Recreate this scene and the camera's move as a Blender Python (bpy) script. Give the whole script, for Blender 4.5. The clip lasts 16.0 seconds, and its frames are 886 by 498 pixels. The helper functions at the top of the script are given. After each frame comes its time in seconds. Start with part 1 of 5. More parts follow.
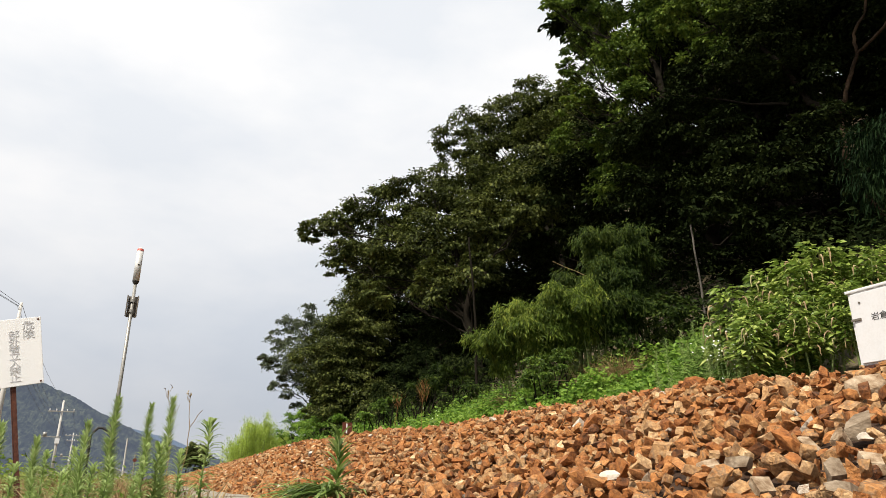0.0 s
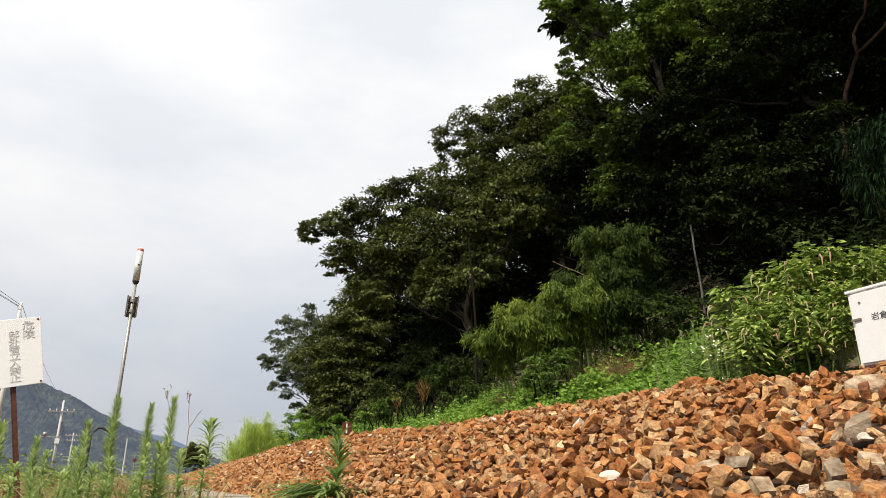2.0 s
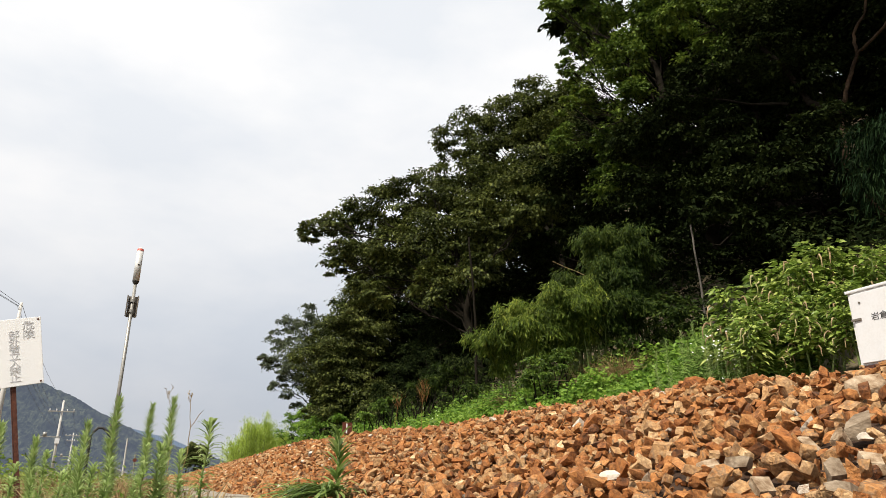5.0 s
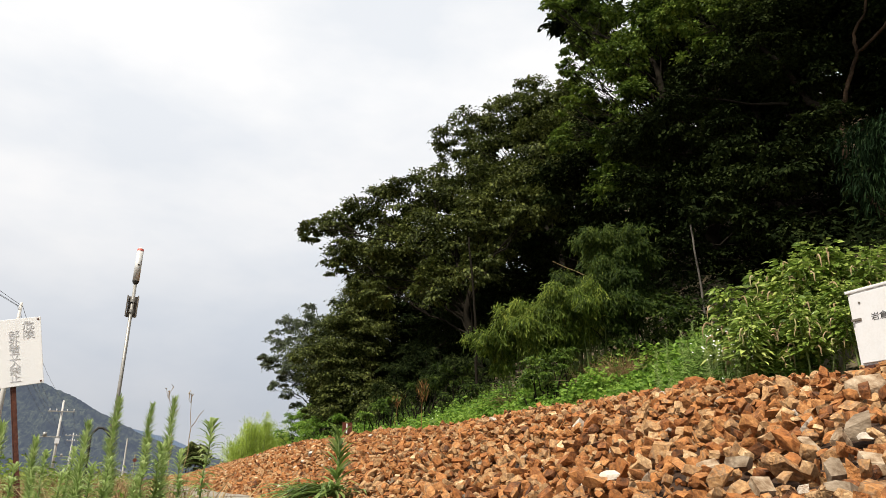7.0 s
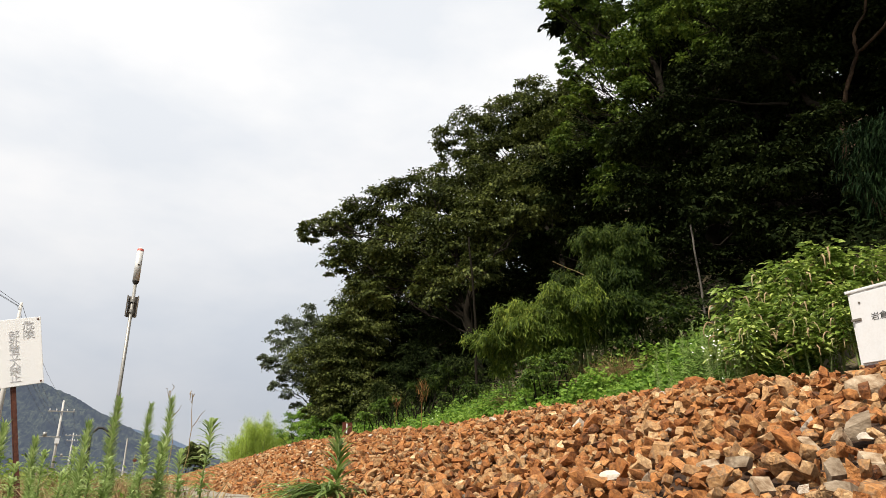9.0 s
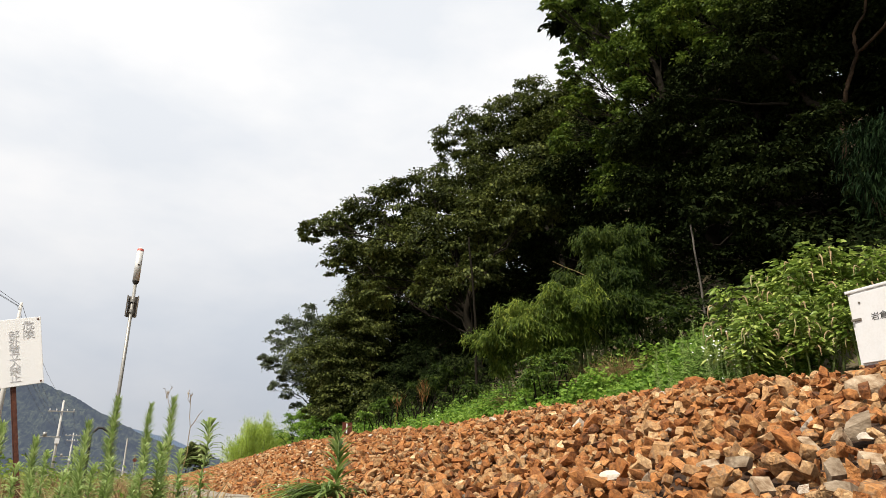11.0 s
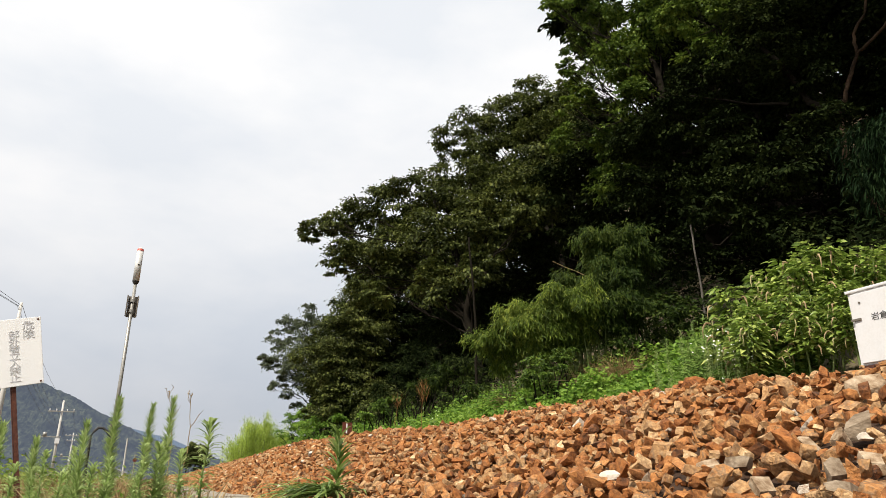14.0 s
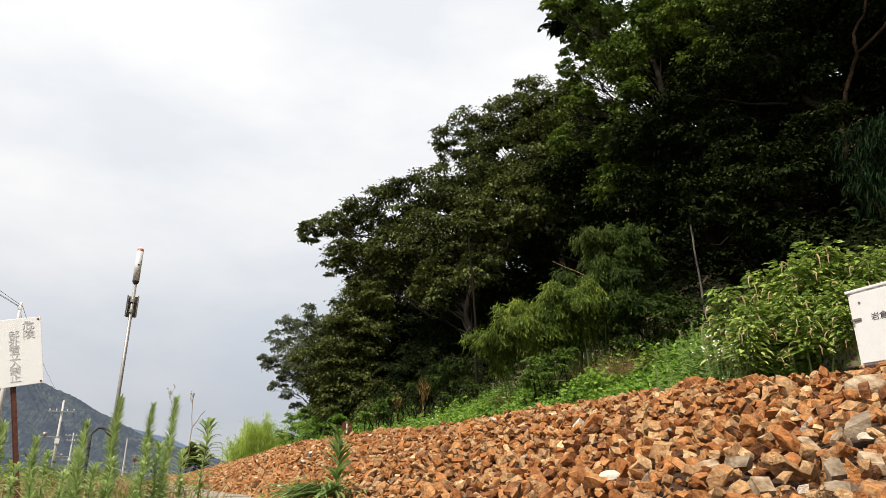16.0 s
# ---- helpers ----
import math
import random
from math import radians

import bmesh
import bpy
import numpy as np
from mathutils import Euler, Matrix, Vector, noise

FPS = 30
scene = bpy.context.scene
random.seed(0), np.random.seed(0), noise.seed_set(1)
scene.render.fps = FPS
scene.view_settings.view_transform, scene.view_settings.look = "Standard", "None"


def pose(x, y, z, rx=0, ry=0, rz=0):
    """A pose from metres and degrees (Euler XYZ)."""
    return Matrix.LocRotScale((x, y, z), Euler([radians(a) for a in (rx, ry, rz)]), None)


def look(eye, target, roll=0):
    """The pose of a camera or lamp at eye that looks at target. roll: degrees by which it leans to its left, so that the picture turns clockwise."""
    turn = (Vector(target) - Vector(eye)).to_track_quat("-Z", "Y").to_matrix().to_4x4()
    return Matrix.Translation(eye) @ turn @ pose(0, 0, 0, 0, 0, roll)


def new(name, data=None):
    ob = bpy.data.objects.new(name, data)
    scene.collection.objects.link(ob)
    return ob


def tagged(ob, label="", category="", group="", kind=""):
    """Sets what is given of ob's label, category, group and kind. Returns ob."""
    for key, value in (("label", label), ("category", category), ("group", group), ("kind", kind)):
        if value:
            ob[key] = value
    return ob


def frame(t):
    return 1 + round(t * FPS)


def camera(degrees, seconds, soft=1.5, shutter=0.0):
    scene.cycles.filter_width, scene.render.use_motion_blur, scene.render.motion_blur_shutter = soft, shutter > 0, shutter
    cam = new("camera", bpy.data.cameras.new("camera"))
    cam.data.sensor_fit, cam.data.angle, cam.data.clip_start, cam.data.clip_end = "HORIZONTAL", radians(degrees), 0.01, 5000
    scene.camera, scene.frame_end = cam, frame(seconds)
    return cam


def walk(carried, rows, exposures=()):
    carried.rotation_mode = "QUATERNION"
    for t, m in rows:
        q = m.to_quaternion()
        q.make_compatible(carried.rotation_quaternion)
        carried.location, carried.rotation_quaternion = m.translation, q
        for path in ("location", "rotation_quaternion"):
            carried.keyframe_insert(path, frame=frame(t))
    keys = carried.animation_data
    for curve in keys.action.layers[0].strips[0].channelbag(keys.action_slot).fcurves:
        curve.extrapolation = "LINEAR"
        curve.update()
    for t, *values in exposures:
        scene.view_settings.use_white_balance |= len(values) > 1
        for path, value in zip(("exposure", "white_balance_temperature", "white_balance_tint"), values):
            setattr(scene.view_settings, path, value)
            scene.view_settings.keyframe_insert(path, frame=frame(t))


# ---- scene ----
# ---------------------------------------------------------------- camera
EYE = (0.0, 0.0, 0.30)
cam = camera(66.6, 16.0, soft=0.9)
CAM = pose(*EYE, 90 + 18.93, 0, -22.6)
walk(cam, [(0.0, CAM), (16.0, CAM)], exposures=[(0.0, 0.0), (16.0, 0.0)])

# ---------------------------------------------------------------- light
SUN_FROM = Vector((-0.52, -0.30, 0.80)).normalized()
world = bpy.data.worlds.new("sky")
scene.world = world
world.use_nodes = True


def build_sky():
    nt = world.node_tree
    nt.nodes.clear()
    n, l = nt.nodes.new, nt.links.new
    out, bg = n("ShaderNodeOutputWorld"), n("ShaderNodeBackground")
    sky = n("ShaderNodeTexSky")
    sky.sky_type, sky.sun_disc = "NISHITA", False
    sky.sun_elevation = math.asin(SUN_FROM.z)
    sky.sun_rotation = math.atan2(SUN_FROM.x, SUN_FROM.y)
    dim = n("ShaderNodeVectorMath")
    dim.operation = "SCALE"
    dim.inputs["Scale"].default_value = 0.10
    l(sky.outputs["Color"], dim.inputs[0])
    co, sep = n("ShaderNodeTexCoord"), n("ShaderNodeSeparateXYZ")
    l(co.outputs["Generated"], sep.inputs[0])
    ramp = n("ShaderNodeValToRGB")
    e = ramp.color_ramp.elements
    e[0].position, e[0].color = 0.0, (0.53, 0.55, 0.60, 1)
    e[1].position, e[1].color = 0.52, (1.04, 1.035, 1.03, 1)
    for p, c in ((0.10, (0.63, 0.645, 0.685, 1)), (0.20, (0.76, 0.775, 0.805, 1)), (0.32, (0.94, 0.94, 0.945, 1))):
        x = e.new(p)
        x.color = c
    l(sep.outputs["Z"], ramp.inputs[0])
    mp = n("ShaderNodeMapping")
    mp.inputs["Scale"].default_value = (1.4, 1.4, 3.2)
    mp.inputs["Location"].default_value = (0.55, -0.35, 0.2)
    l(co.outputs["Generated"], mp.inputs[0])
    nz = n("ShaderNodeTexNoise")
    nz.inputs["Scale"].default_value, nz.inputs["Detail"].default_value = 1.9, 5
    nz.inputs["Roughness"].default_value = 0.52
    l(mp.outputs[0], nz.inputs["Vector"])
    cover = n("ShaderNodeValToRGB")
    c = cover.color_ramp.elements
    c[0].position, c[0].color = 0.36, (0.88, 0.91, 0.95, 1)
    c[1].position, c[1].color = 0.62, (1.07, 1.06, 1.05, 1)
    l(nz.outputs["Fac"], cover.inputs[0])
    mul = n("ShaderNodeMixRGB")
    mul.blend_type = "MULTIPLY"
    mul.inputs[0].default_value = 1
    l(ramp.outputs[0], mul.inputs[1]), l(cover.outputs[0], mul.inputs[2])
    mix = n("ShaderNodeMixRGB")
    mix.inputs[0].default_value = 0.93
    l(dim.outputs[0], mix.inputs[1]), l(mul.outputs[0], mix.inputs[2])
    l(mix.outputs[0], bg.inputs["Color"])
    bg.inputs["Strength"].default_value = 1.0
    l(bg.outputs[0], out.inputs["Surface"])


build_sky()
sun_data = bpy.data.lights.new("sun", "SUN")
sun_data.energy, sun_data.angle, sun_data.color = 5.7, radians(4), (1.0, 0.92, 0.80)
sun = new("sun", sun_data)
sun.matrix_world = look(SUN_FROM * 60, (0, 0, 0))


# ---------------------------------------------------------------- materials
def mat(name, stops, scale=8.0, rough=0.8, metal=0.0, bump=0.3, fine=90.0, island=0.0, obrand=0.0, spec=0.4,
        translucent=0.0, detail=5.0, mixfine=0.35, bump_dist=0.01, stain=None):
    """Colour ramp over noise at two scales, shifted by a random per island or per object."""
    m = bpy.data.materials.new(name)
    m.use_nodes = True
    nt = m.node_tree
    n, l = nt.nodes.new, nt.links.new
    b = nt.nodes["Principled BSDF"]
    co = n("ShaderNodeTexCoord")
    big, small = n("ShaderNodeTexNoise"), n("ShaderNodeTexNoise")
    for t, s in ((big, scale), (small, fine)):
        t.inputs["Scale"].default_value, t.inputs["Detail"].default_value = s, detail
        l(co.outputs["Object"], t.inputs["Vector"])
    mx = n("ShaderNodeMix")
    mx.inputs[0].default_value = mixfine
    l(big.outputs["Fac"], mx.inputs[2]), l(small.outputs["Fac"], mx.inputs[3])
    value = mx.outputs[0]
    for amount, node, sock in ((island, "ShaderNodeNewGeometry", "Random Per Island"), (obrand, "ShaderNodeObjectInfo", "Random")):
        if amount:
            g, ma, ad = n(node), n("ShaderNodeMath"), n("ShaderNodeMath")
            ma.operation = "MULTIPLY_ADD"
            ma.inputs[1].default_value, ma.inputs[2].default_value = amount, -amount / 2
            l(g.outputs[sock], ma.inputs[0])
            ad.operation = "ADD"
            l(value, ad.inputs[0]), l(ma.outputs[0], ad.inputs[1])
            value = ad.outputs[0]
    ramp = n("ShaderNodeValToRGB")
    e = ramp.color_ramp.elements
    while len(e) < len(stops):
        e.new(0.5)
    for x, (p, c) in zip(e, stops):
        x.position, x.color = p, (*c, 1)
    l(value, ramp.inputs[0])
    colour = ramp.outputs[0]
    if stain:
        st, sr, sm = n("ShaderNodeTexNoise"), n("ShaderNodeValToRGB"), n("ShaderNodeMixRGB")
        st.inputs["Scale"].default_value, st.inputs["Detail"].default_value, st.inputs["Roughness"].default_value = stain, 8, 0.65
        l(co.outputs["Object"], st.inputs["Vector"])
        q = sr.color_ramp.elements
        q[0].position, q[0].color = 0.36, (0.62, 0.53, 0.45, 1)
        q[1].position, q[1].color = 0.62, (1.12, 1.10, 1.08, 1)
        l(st.outputs["Fac"], sr.inputs[0])
        sm.blend_type = "MULTIPLY"
        sm.inputs[0].default_value = 1
        l(colour, sm.inputs[1]), l(sr.outputs[0], sm.inputs[2])
        colour = sm.outputs[0]
    l(colour, b.inputs["Base Color"])
    b.inputs["Roughness"].default_value, b.inputs["Metallic"].default_value = rough, metal
    b.inputs["Specular IOR Level"].default_value = spec
    if bump:
        bp = n("ShaderNodeBump")
        bp.inputs["Strength"].default_value, bp.inputs["Distance"].default_value = bump, bump_dist
        l(small.outputs["Fac"], bp.inputs["Height"])
        l(bp.outputs[0], b.inputs["Normal"])
    if translucent:
        tr, ms = n("ShaderNodeBsdfTranslucent"), n("ShaderNodeMixShader")
        l(ramp.outputs[0], tr.inputs["Color"])
        ms.inputs[0].default_value = translucent
        l(b.outputs[0], ms.inputs[1]), l(tr.outputs[0], ms.inputs[2])
        l(ms.outputs[0], nt.nodes["Material Output"].inputs["Surface"])
    return m


def leafy(name, dark, mid, light, rough=0.5, translucent=0.25, spec=0.35, scale=0.8):
    return mat(name, ((0.25, dark), (0.5, mid), (0.78, light)), scale, rough, 0, 0, 30, 0.5, 0, spec, translucent, 2, 0.2)


STONES = ((0.02, (0.079, 0.039, 0.020)), (0.14, (0.198, 0.081, 0.030)), (0.25, (0.356, 0.141, 0.040)), (0.35, (0.232, 0.104, 0.039)), (0.44, (0.452, 0.201, 0.064)),
          (0.52, (0.296, 0.137, 0.052)), (0.60, (0.480, 0.238, 0.084)), (0.68, (0.243, 0.155, 0.088)), (0.76, (0.458, 0.273, 0.122)), (0.85, (0.328, 0.217, 0.120)),
          (0.93, (0.537, 0.358, 0.180)), (1.0, (0.650, 0.503, 0.315)))
M_STONE = mat("rusty_ballast", STONES, 22, 0.85, 0, 0.75, 130, 0.82, 0, 0.3, bump_dist=0.005, stain=90)
M_STONE_OB = mat("rusty_ballast_single", STONES, 0.7, 0.85, 0, 0.45, 3.5, 0, 0.82, 0.3, bump_dist=0.05, stain=2.6)
M_GREY_STONE = mat("grey_stone", ((0.3, (0.17, 0.13, 0.088)), (0.55, (0.245, 0.195, 0.138)), (0.75, (0.32, 0.255, 0.175))), 1.2, 0.85, 0, 0.25, 5, bump_dist=0.04, stain=1.5)
M_PALE_STONE = mat("pale_veined_stone", ((0.3, (0.24, 0.155, 0.085)), (0.5, (0.35, 0.265, 0.175)), (0.75, (0.46, 0.385, 0.285))), 1.6, 0.85, 0, 0.3, 5, bump_dist=0.04, stain=1.5)
M_QUARTZ_STONE = mat("quartz_stone_single", ((0.3, (0.40, 0.31, 0.22)), (0.5, (0.60, 0.53, 0.44)), (0.7, (0.70, 0.66, 0.58))), 1.3, 0.7, 0, 0.5, 6, bump_dist=0.05, stain=2.0)
M_WHITE_STONE = mat("quartz_stone", ((0.3, (0.42, 0.35, 0.27)), (0.7, (0.66, 0.60, 0.50))), 20, 0.7, 0, 0.4, 100)
# Dust under the stones, near black to paint shade into the gaps.
M_BED = mat("gap_shade_dust", ((0.3, (0.022, 0.012, 0.007)), (0.7, (0.07, 0.034, 0.016))), 10, 0.95, 0, 0.6, 80)
M_SOIL = mat("soil", ((0.3, (0.05, 0.04, 0.025)), (0.55, (0.12, 0.09, 0.055)), (0.75, (0.09, 0.11, 0.04))), 0.8, 0.95, 0, 0.6, 25, bump_dist=0.03)
M_CONC = mat("weathered_concrete", ((0.3, (0.17, 0.145, 0.11)), (0.7, (0.34, 0.30, 0.24))), 6, 0.9, 0, 0.4, 110)
M_CONC_PALE = mat("pale_concrete", ((0.3, (0.45, 0.43, 0.40)), (0.7, (0.62, 0.60, 0.56))), 3, 0.85, 0, 0.2, 60)
# Bark far below its real tone, so trunks carry the wood's shade.
M_BARK_SHADED = mat("bark", ((0.3, (0.007, 0.006, 0.004)), (0.7, (0.022, 0.018, 0.013))), 3, 0.95, 0, 0.8, 24, spec=0.08, bump_dist=0.03)
# Warmer, lighter bark copy that paints light onto the old tree's limbs.
M_BARK_LIT = mat("lit_brown_bark", ((0.35, (0.012, 0.008, 0.005)), (0.65, (0.085, 0.055, 0.033))), 3, 0.9, 0, 0.8, 24, spec=0.15, bump_dist=0.03)
M_PALEBARK = mat("pale_bark", ((0.35, (0.025, 0.021, 0.017)), (0.65, (0.17, 0.155, 0.13))), 4, 0.9, 0, 0.6, 30, bump_dist=0.01)
# Darker than any real leaf: the shade of the wood is in the colour.
M_LEAF_SHADED = leafy("shade_dark_leaf", (0.006, 0.010, 0.003), (0.013, 0.021, 0.006), (0.038, 0.052, 0.014), 0.75, 0.12, 0.03)
M_LEAF_MID = leafy("broad_leaf", (0.022, 0.030, 0.007), (0.070, 0.090, 0.021), (0.19, 0.215, 0.055), 0.55, 0.22, 0.15)
# Paler, greyer leaf for the far tree: haze is mixed into the colour.
M_LEAF_GREY = leafy("hazed_grey_green_leaf", (0.05, 0.065, 0.034), (0.10, 0.125, 0.065), (0.19, 0.22, 0.12), 0.5, 0.22, 0.25)
# Near-black leaf for the hanging spray, its shade painted in by colour.
M_SPRAY = leafy("shade_dark_bamboo_leaf", (0.004, 0.010, 0.004), (0.009, 0.022, 0.008), (0.022, 0.042, 0.014), 0.7, 0.2, 0.05)
M_LEAF_FRESH = leafy("fresh_leaf", (0.030, 0.058, 0.008), (0.070, 0.125, 0.016), (0.15, 0.22, 0.03), 0.5, 0.28, 0.2)
M_BAMBOO = leafy("bamboo_leaf", (0.042, 0.070, 0.009), (0.092, 0.140, 0.018), (0.22, 0.265, 0.040), 0.5, 0.3, 0.12)
# Darkened copy of bamboo_leaf: shade at the wood's edge put into the colour.
M_BAMBOO_SHADED = leafy("shaded_bamboo_leaf", (0.013, 0.026, 0.004), (0.030, 0.054, 0.008), (0.080, 0.110, 0.017), 0.55, 0.22, 0.1)
M_LEAF_LUSH = leafy("lush_leaf", (0.034, 0.060, 0.010), (0.100, 0.160, 0.026), (0.24, 0.32, 0.055), 0.55, 0.25, 0.12)
M_HERB = leafy("herb_leaf", (0.060, 0.125, 0.014), (0.135, 0.25, 0.030), (0.26, 0.39, 0.06), 0.5, 0.34, 0.2)
M_POKE = leafy("pokeweed_leaf", (0.07, 0.12, 0.018), (0.215, 0.31, 0.052), (0.48, 0.55, 0.15), 0.38, 0.34, 0.4, 3)
M_ROD = leafy("goldenrod_leaf", (0.22, 0.31, 0.09), (0.35, 0.46, 0.16), (0.52, 0.61, 0.28), 0.5, 0.45, 0.3, 6)
M_GRASS = leafy("grass_blade", (0.07, 0.12, 0.016), (0.15, 0.23, 0.03), (0.28, 0.32, 0.07), 0.55, 0.32, 0.2, 2)
M_MUGWORT = leafy("mugwort_leaf", (0.07, 0.13, 0.022), (0.14, 0.235, 0.045), (0.25, 0.35, 0.09), 0.6, 0.3, 0.15, 3)
M_BALLAST_WEED = leafy("ballast_weed_leaf", (0.09, 0.15, 0.03), (0.19, 0.28, 0.07), (0.34, 0.42, 0.14), 0.4, 0.35, 0.35, 4)
M_STRAW = leafy("dry_straw", (0.16, 0.10, 0.045), (0.32, 0.22, 0.10), (0.48, 0.37, 0.20), 0.8, 0.2, 0.2, 6)
M_FAR_LEAF = leafy("feathery_clump_leaf", (0.30, 0.40, 0.06), (0.42, 0.54, 0.10), (0.52, 0.62, 0.17), 0.5, 0.4, 0.2)
M_DRY_FERN = leafy("withered_frond", (0.10, 0.048, 0.018), (0.22, 0.11, 0.04), (0.36, 0.20, 0.08), 0.8, 0.3, 0.1, 6)
M_STEM = mat("green_stem", ((0.3, (0.10, 0.16, 0.04)), (0.7, (0.20, 0.24, 0.08))), 10, 0.6, 0, 0.2, 60)
M_RACEME = mat("seed_spike", ((0.3, (0.20, 0.12, 0.06)), (0.5, (0.32, 0.22, 0.12)), (0.75, (0.38, 0.33, 0.18))), 25, 0.8, 0, 0.4, 150, 0.4)
M_RACEME_GREEN = mat("flower_spike", ((0.3, (0.26, 0.22, 0.09)), (0.7, (0.38, 0.35, 0.17))), 25, 0.8, 0, 0.4, 150, 0.4)
M_PETAL = mat("white_petal", ((0.3, (0.6, 0.6, 0.55)), (0.7, (0.85, 0.85, 0.8))), 8, 0.7, 0, 0, 40)
M_STEEL = mat("galvanised_steel", ((0.3, (0.22, 0.21, 0.19)), (0.7, (0.38, 0.37, 0.34))), 9, 0.45, 0.45, 0.15, 70)
M_ALU = mat("brushed_aluminium", ((0.3, (0.52, 0.52, 0.50)), (0.7, (0.68, 0.68, 0.66))), 6, 0.42, 0.15, 0.08, 120)
M_RUST = mat("rusted_steel", ((0.25, (0.035, 0.015, 0.012)), (0.5, (0.10, 0.035, 0.022)), (0.8, (0.20, 0.075, 0.035))), 9, 0.85, 0.2, 0.5, 80)
M_RED = mat("red_lens", ((0.3, (0.55, 0.07, 0.05)), (0.7, (0.75, 0.16, 0.12))), 10, 0.35, 0, 0, 50)
M_BLACK = mat("black_rubber", ((0.3, (0.012, 0.012, 0.012)), (0.7, (0.035, 0.033, 0.03))), 10, 0.6, 0, 0.2, 80)
M_DARK_STEEL = mat("dark_bracket", ((0.3, (0.09, 0.075, 0.06)), (0.7, (0.24, 0.21, 0.17))), 16, 0.6, 0.4, 0.3, 90)
M_ENAMEL = mat("weathered_white_enamel", ((0.2, (0.70, 0.66, 0.60)), (0.36, (0.83, 0.83, 0.82)), (0.7, (0.87, 0.87, 0.87))), 3.2, 0.42, 0, 0.05, 60)
M_CABINET = mat("white_cabinet_paint", ((0.2, (0.58, 0.57, 0.55)), (0.5, (0.68, 0.68, 0.68)), (0.8, (0.72, 0.72, 0.72))), 3, 0.45, 0, 0.05, 60)
M_INK = mat("faded_ink", ((0.3, (0.46, 0.46, 0.47)), (0.7, (0.62, 0.61, 0.62))), 30, 0.7, 0, 0, 90)
M_INK_DARK = mat("black_ink", ((0.3, (0.03, 0.03, 0.03)), (0.7, (0.06, 0.06, 0.06))), 30, 0.6, 0, 0, 90)
M_BROWN_BOARD = mat("brown_board", ((0.3, (0.09, 0.022, 0.013)), (0.7, (0.16, 0.042, 0.022))), 7, 0.7, 0, 0.2, 60)
M_WALL = mat("far_house_wall", ((0.3, (0.38, 0.35, 0.30)), (0.7, (0.55, 0.52, 0.46))), 1, 0.9, 0, 0.1, 10)
M_ROOF = mat("far_roof", ((0.3, (0.10, 0.10, 0.11)), (0.7, (0.20, 0.20, 0.22))), 1, 0.7, 0, 0.2, 10)
M_GLASS_DARK = mat("dark_pane", ((0.3, (0.02, 0.025, 0.03)), (0.7, (0.05, 0.055, 0.06))), 1, 0.1, 0, 0, 10)


def distant(name, base, haze_glow, amount, scale):
    """Far wooded slope: leafy diffuse under an added glow that paints bright summer haze."""
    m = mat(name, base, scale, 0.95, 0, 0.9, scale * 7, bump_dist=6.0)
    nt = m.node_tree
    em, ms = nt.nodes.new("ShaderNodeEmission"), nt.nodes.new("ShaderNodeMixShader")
    em.inputs["Color"].default_value = (*haze_glow, 1)
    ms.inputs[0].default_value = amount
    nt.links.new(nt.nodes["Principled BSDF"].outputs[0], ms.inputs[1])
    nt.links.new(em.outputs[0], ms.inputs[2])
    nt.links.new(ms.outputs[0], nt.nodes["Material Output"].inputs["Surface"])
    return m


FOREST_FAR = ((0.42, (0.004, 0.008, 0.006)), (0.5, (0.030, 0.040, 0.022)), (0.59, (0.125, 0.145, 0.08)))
# Blue tint and glow of both ridges paint haze, not leaf colour.
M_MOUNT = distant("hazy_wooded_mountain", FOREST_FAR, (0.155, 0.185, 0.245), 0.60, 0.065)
M_MOUNT_FAR = distant("hazed_far_ridge", FOREST_FAR, (0.25, 0.32, 0.43), 0.85, 0.006)

# ---------------------------------------------------------------- mesh helpers
rng = np.random.default_rng(7)


def reseed(number):
    """Each group of things draws its own random numbers."""
    global rng
    rng = np.random.default_rng(number)


ROUND = {"trunk", "limb", "stem", "branch", "culm", "cable", "overhead_wire", "seed_spike", "flower_spike"}


def mesh_np(name, verts, groups):
    """Mesh from arrays: groups of faces, each (m, k) of vertex numbers."""
    me = bpy.data.meshes.new(name)
    verts = np.asarray(verts, dtype=np.float32)
    groups = [np.asarray(g, dtype=np.int32) for g in groups if len(g)]
    me.vertices.add(len(verts))
    me.vertices.foreach_set("co", verts.ravel())
    loops = np.concatenate([g.ravel() for g in groups])
    totals = np.concatenate([np.full(len(g), g.shape[1], dtype=np.int32) for g in groups])
    me.loops.add(len(loops))
    me.loops.foreach_set("vertex_index", loops)
    me.polygons.add(len(totals))
    me.polygons.foreach_set("loop_start", np.concatenate([[0], np.cumsum(totals)[:-1]]).astype(np.int32))
    me.polygons.foreach_set("use_smooth", np.full(len(totals), name in ROUND, dtype=bool))
    me.update(calc_edges=True)
    return me


def put(name, me, material, parent=None, label=""):
    me.materials.append(material)
    ob = new(name, me)
    if parent is not None:
        ob.parent = parent
    if label:
        ob["label"] = label
    return ob


def part(name, bm, material, parent=None, label="", smooth=False):
    """Links a bmesh as one mesh object under a thing or part."""
    me = bpy.data.meshes.new(name)
    if smooth:
        for f in bm.faces:
            f.smooth = len(f.verts) == 4
    bm.to_mesh(me)
    bm.free()
    return put(name, me, material, parent, label)


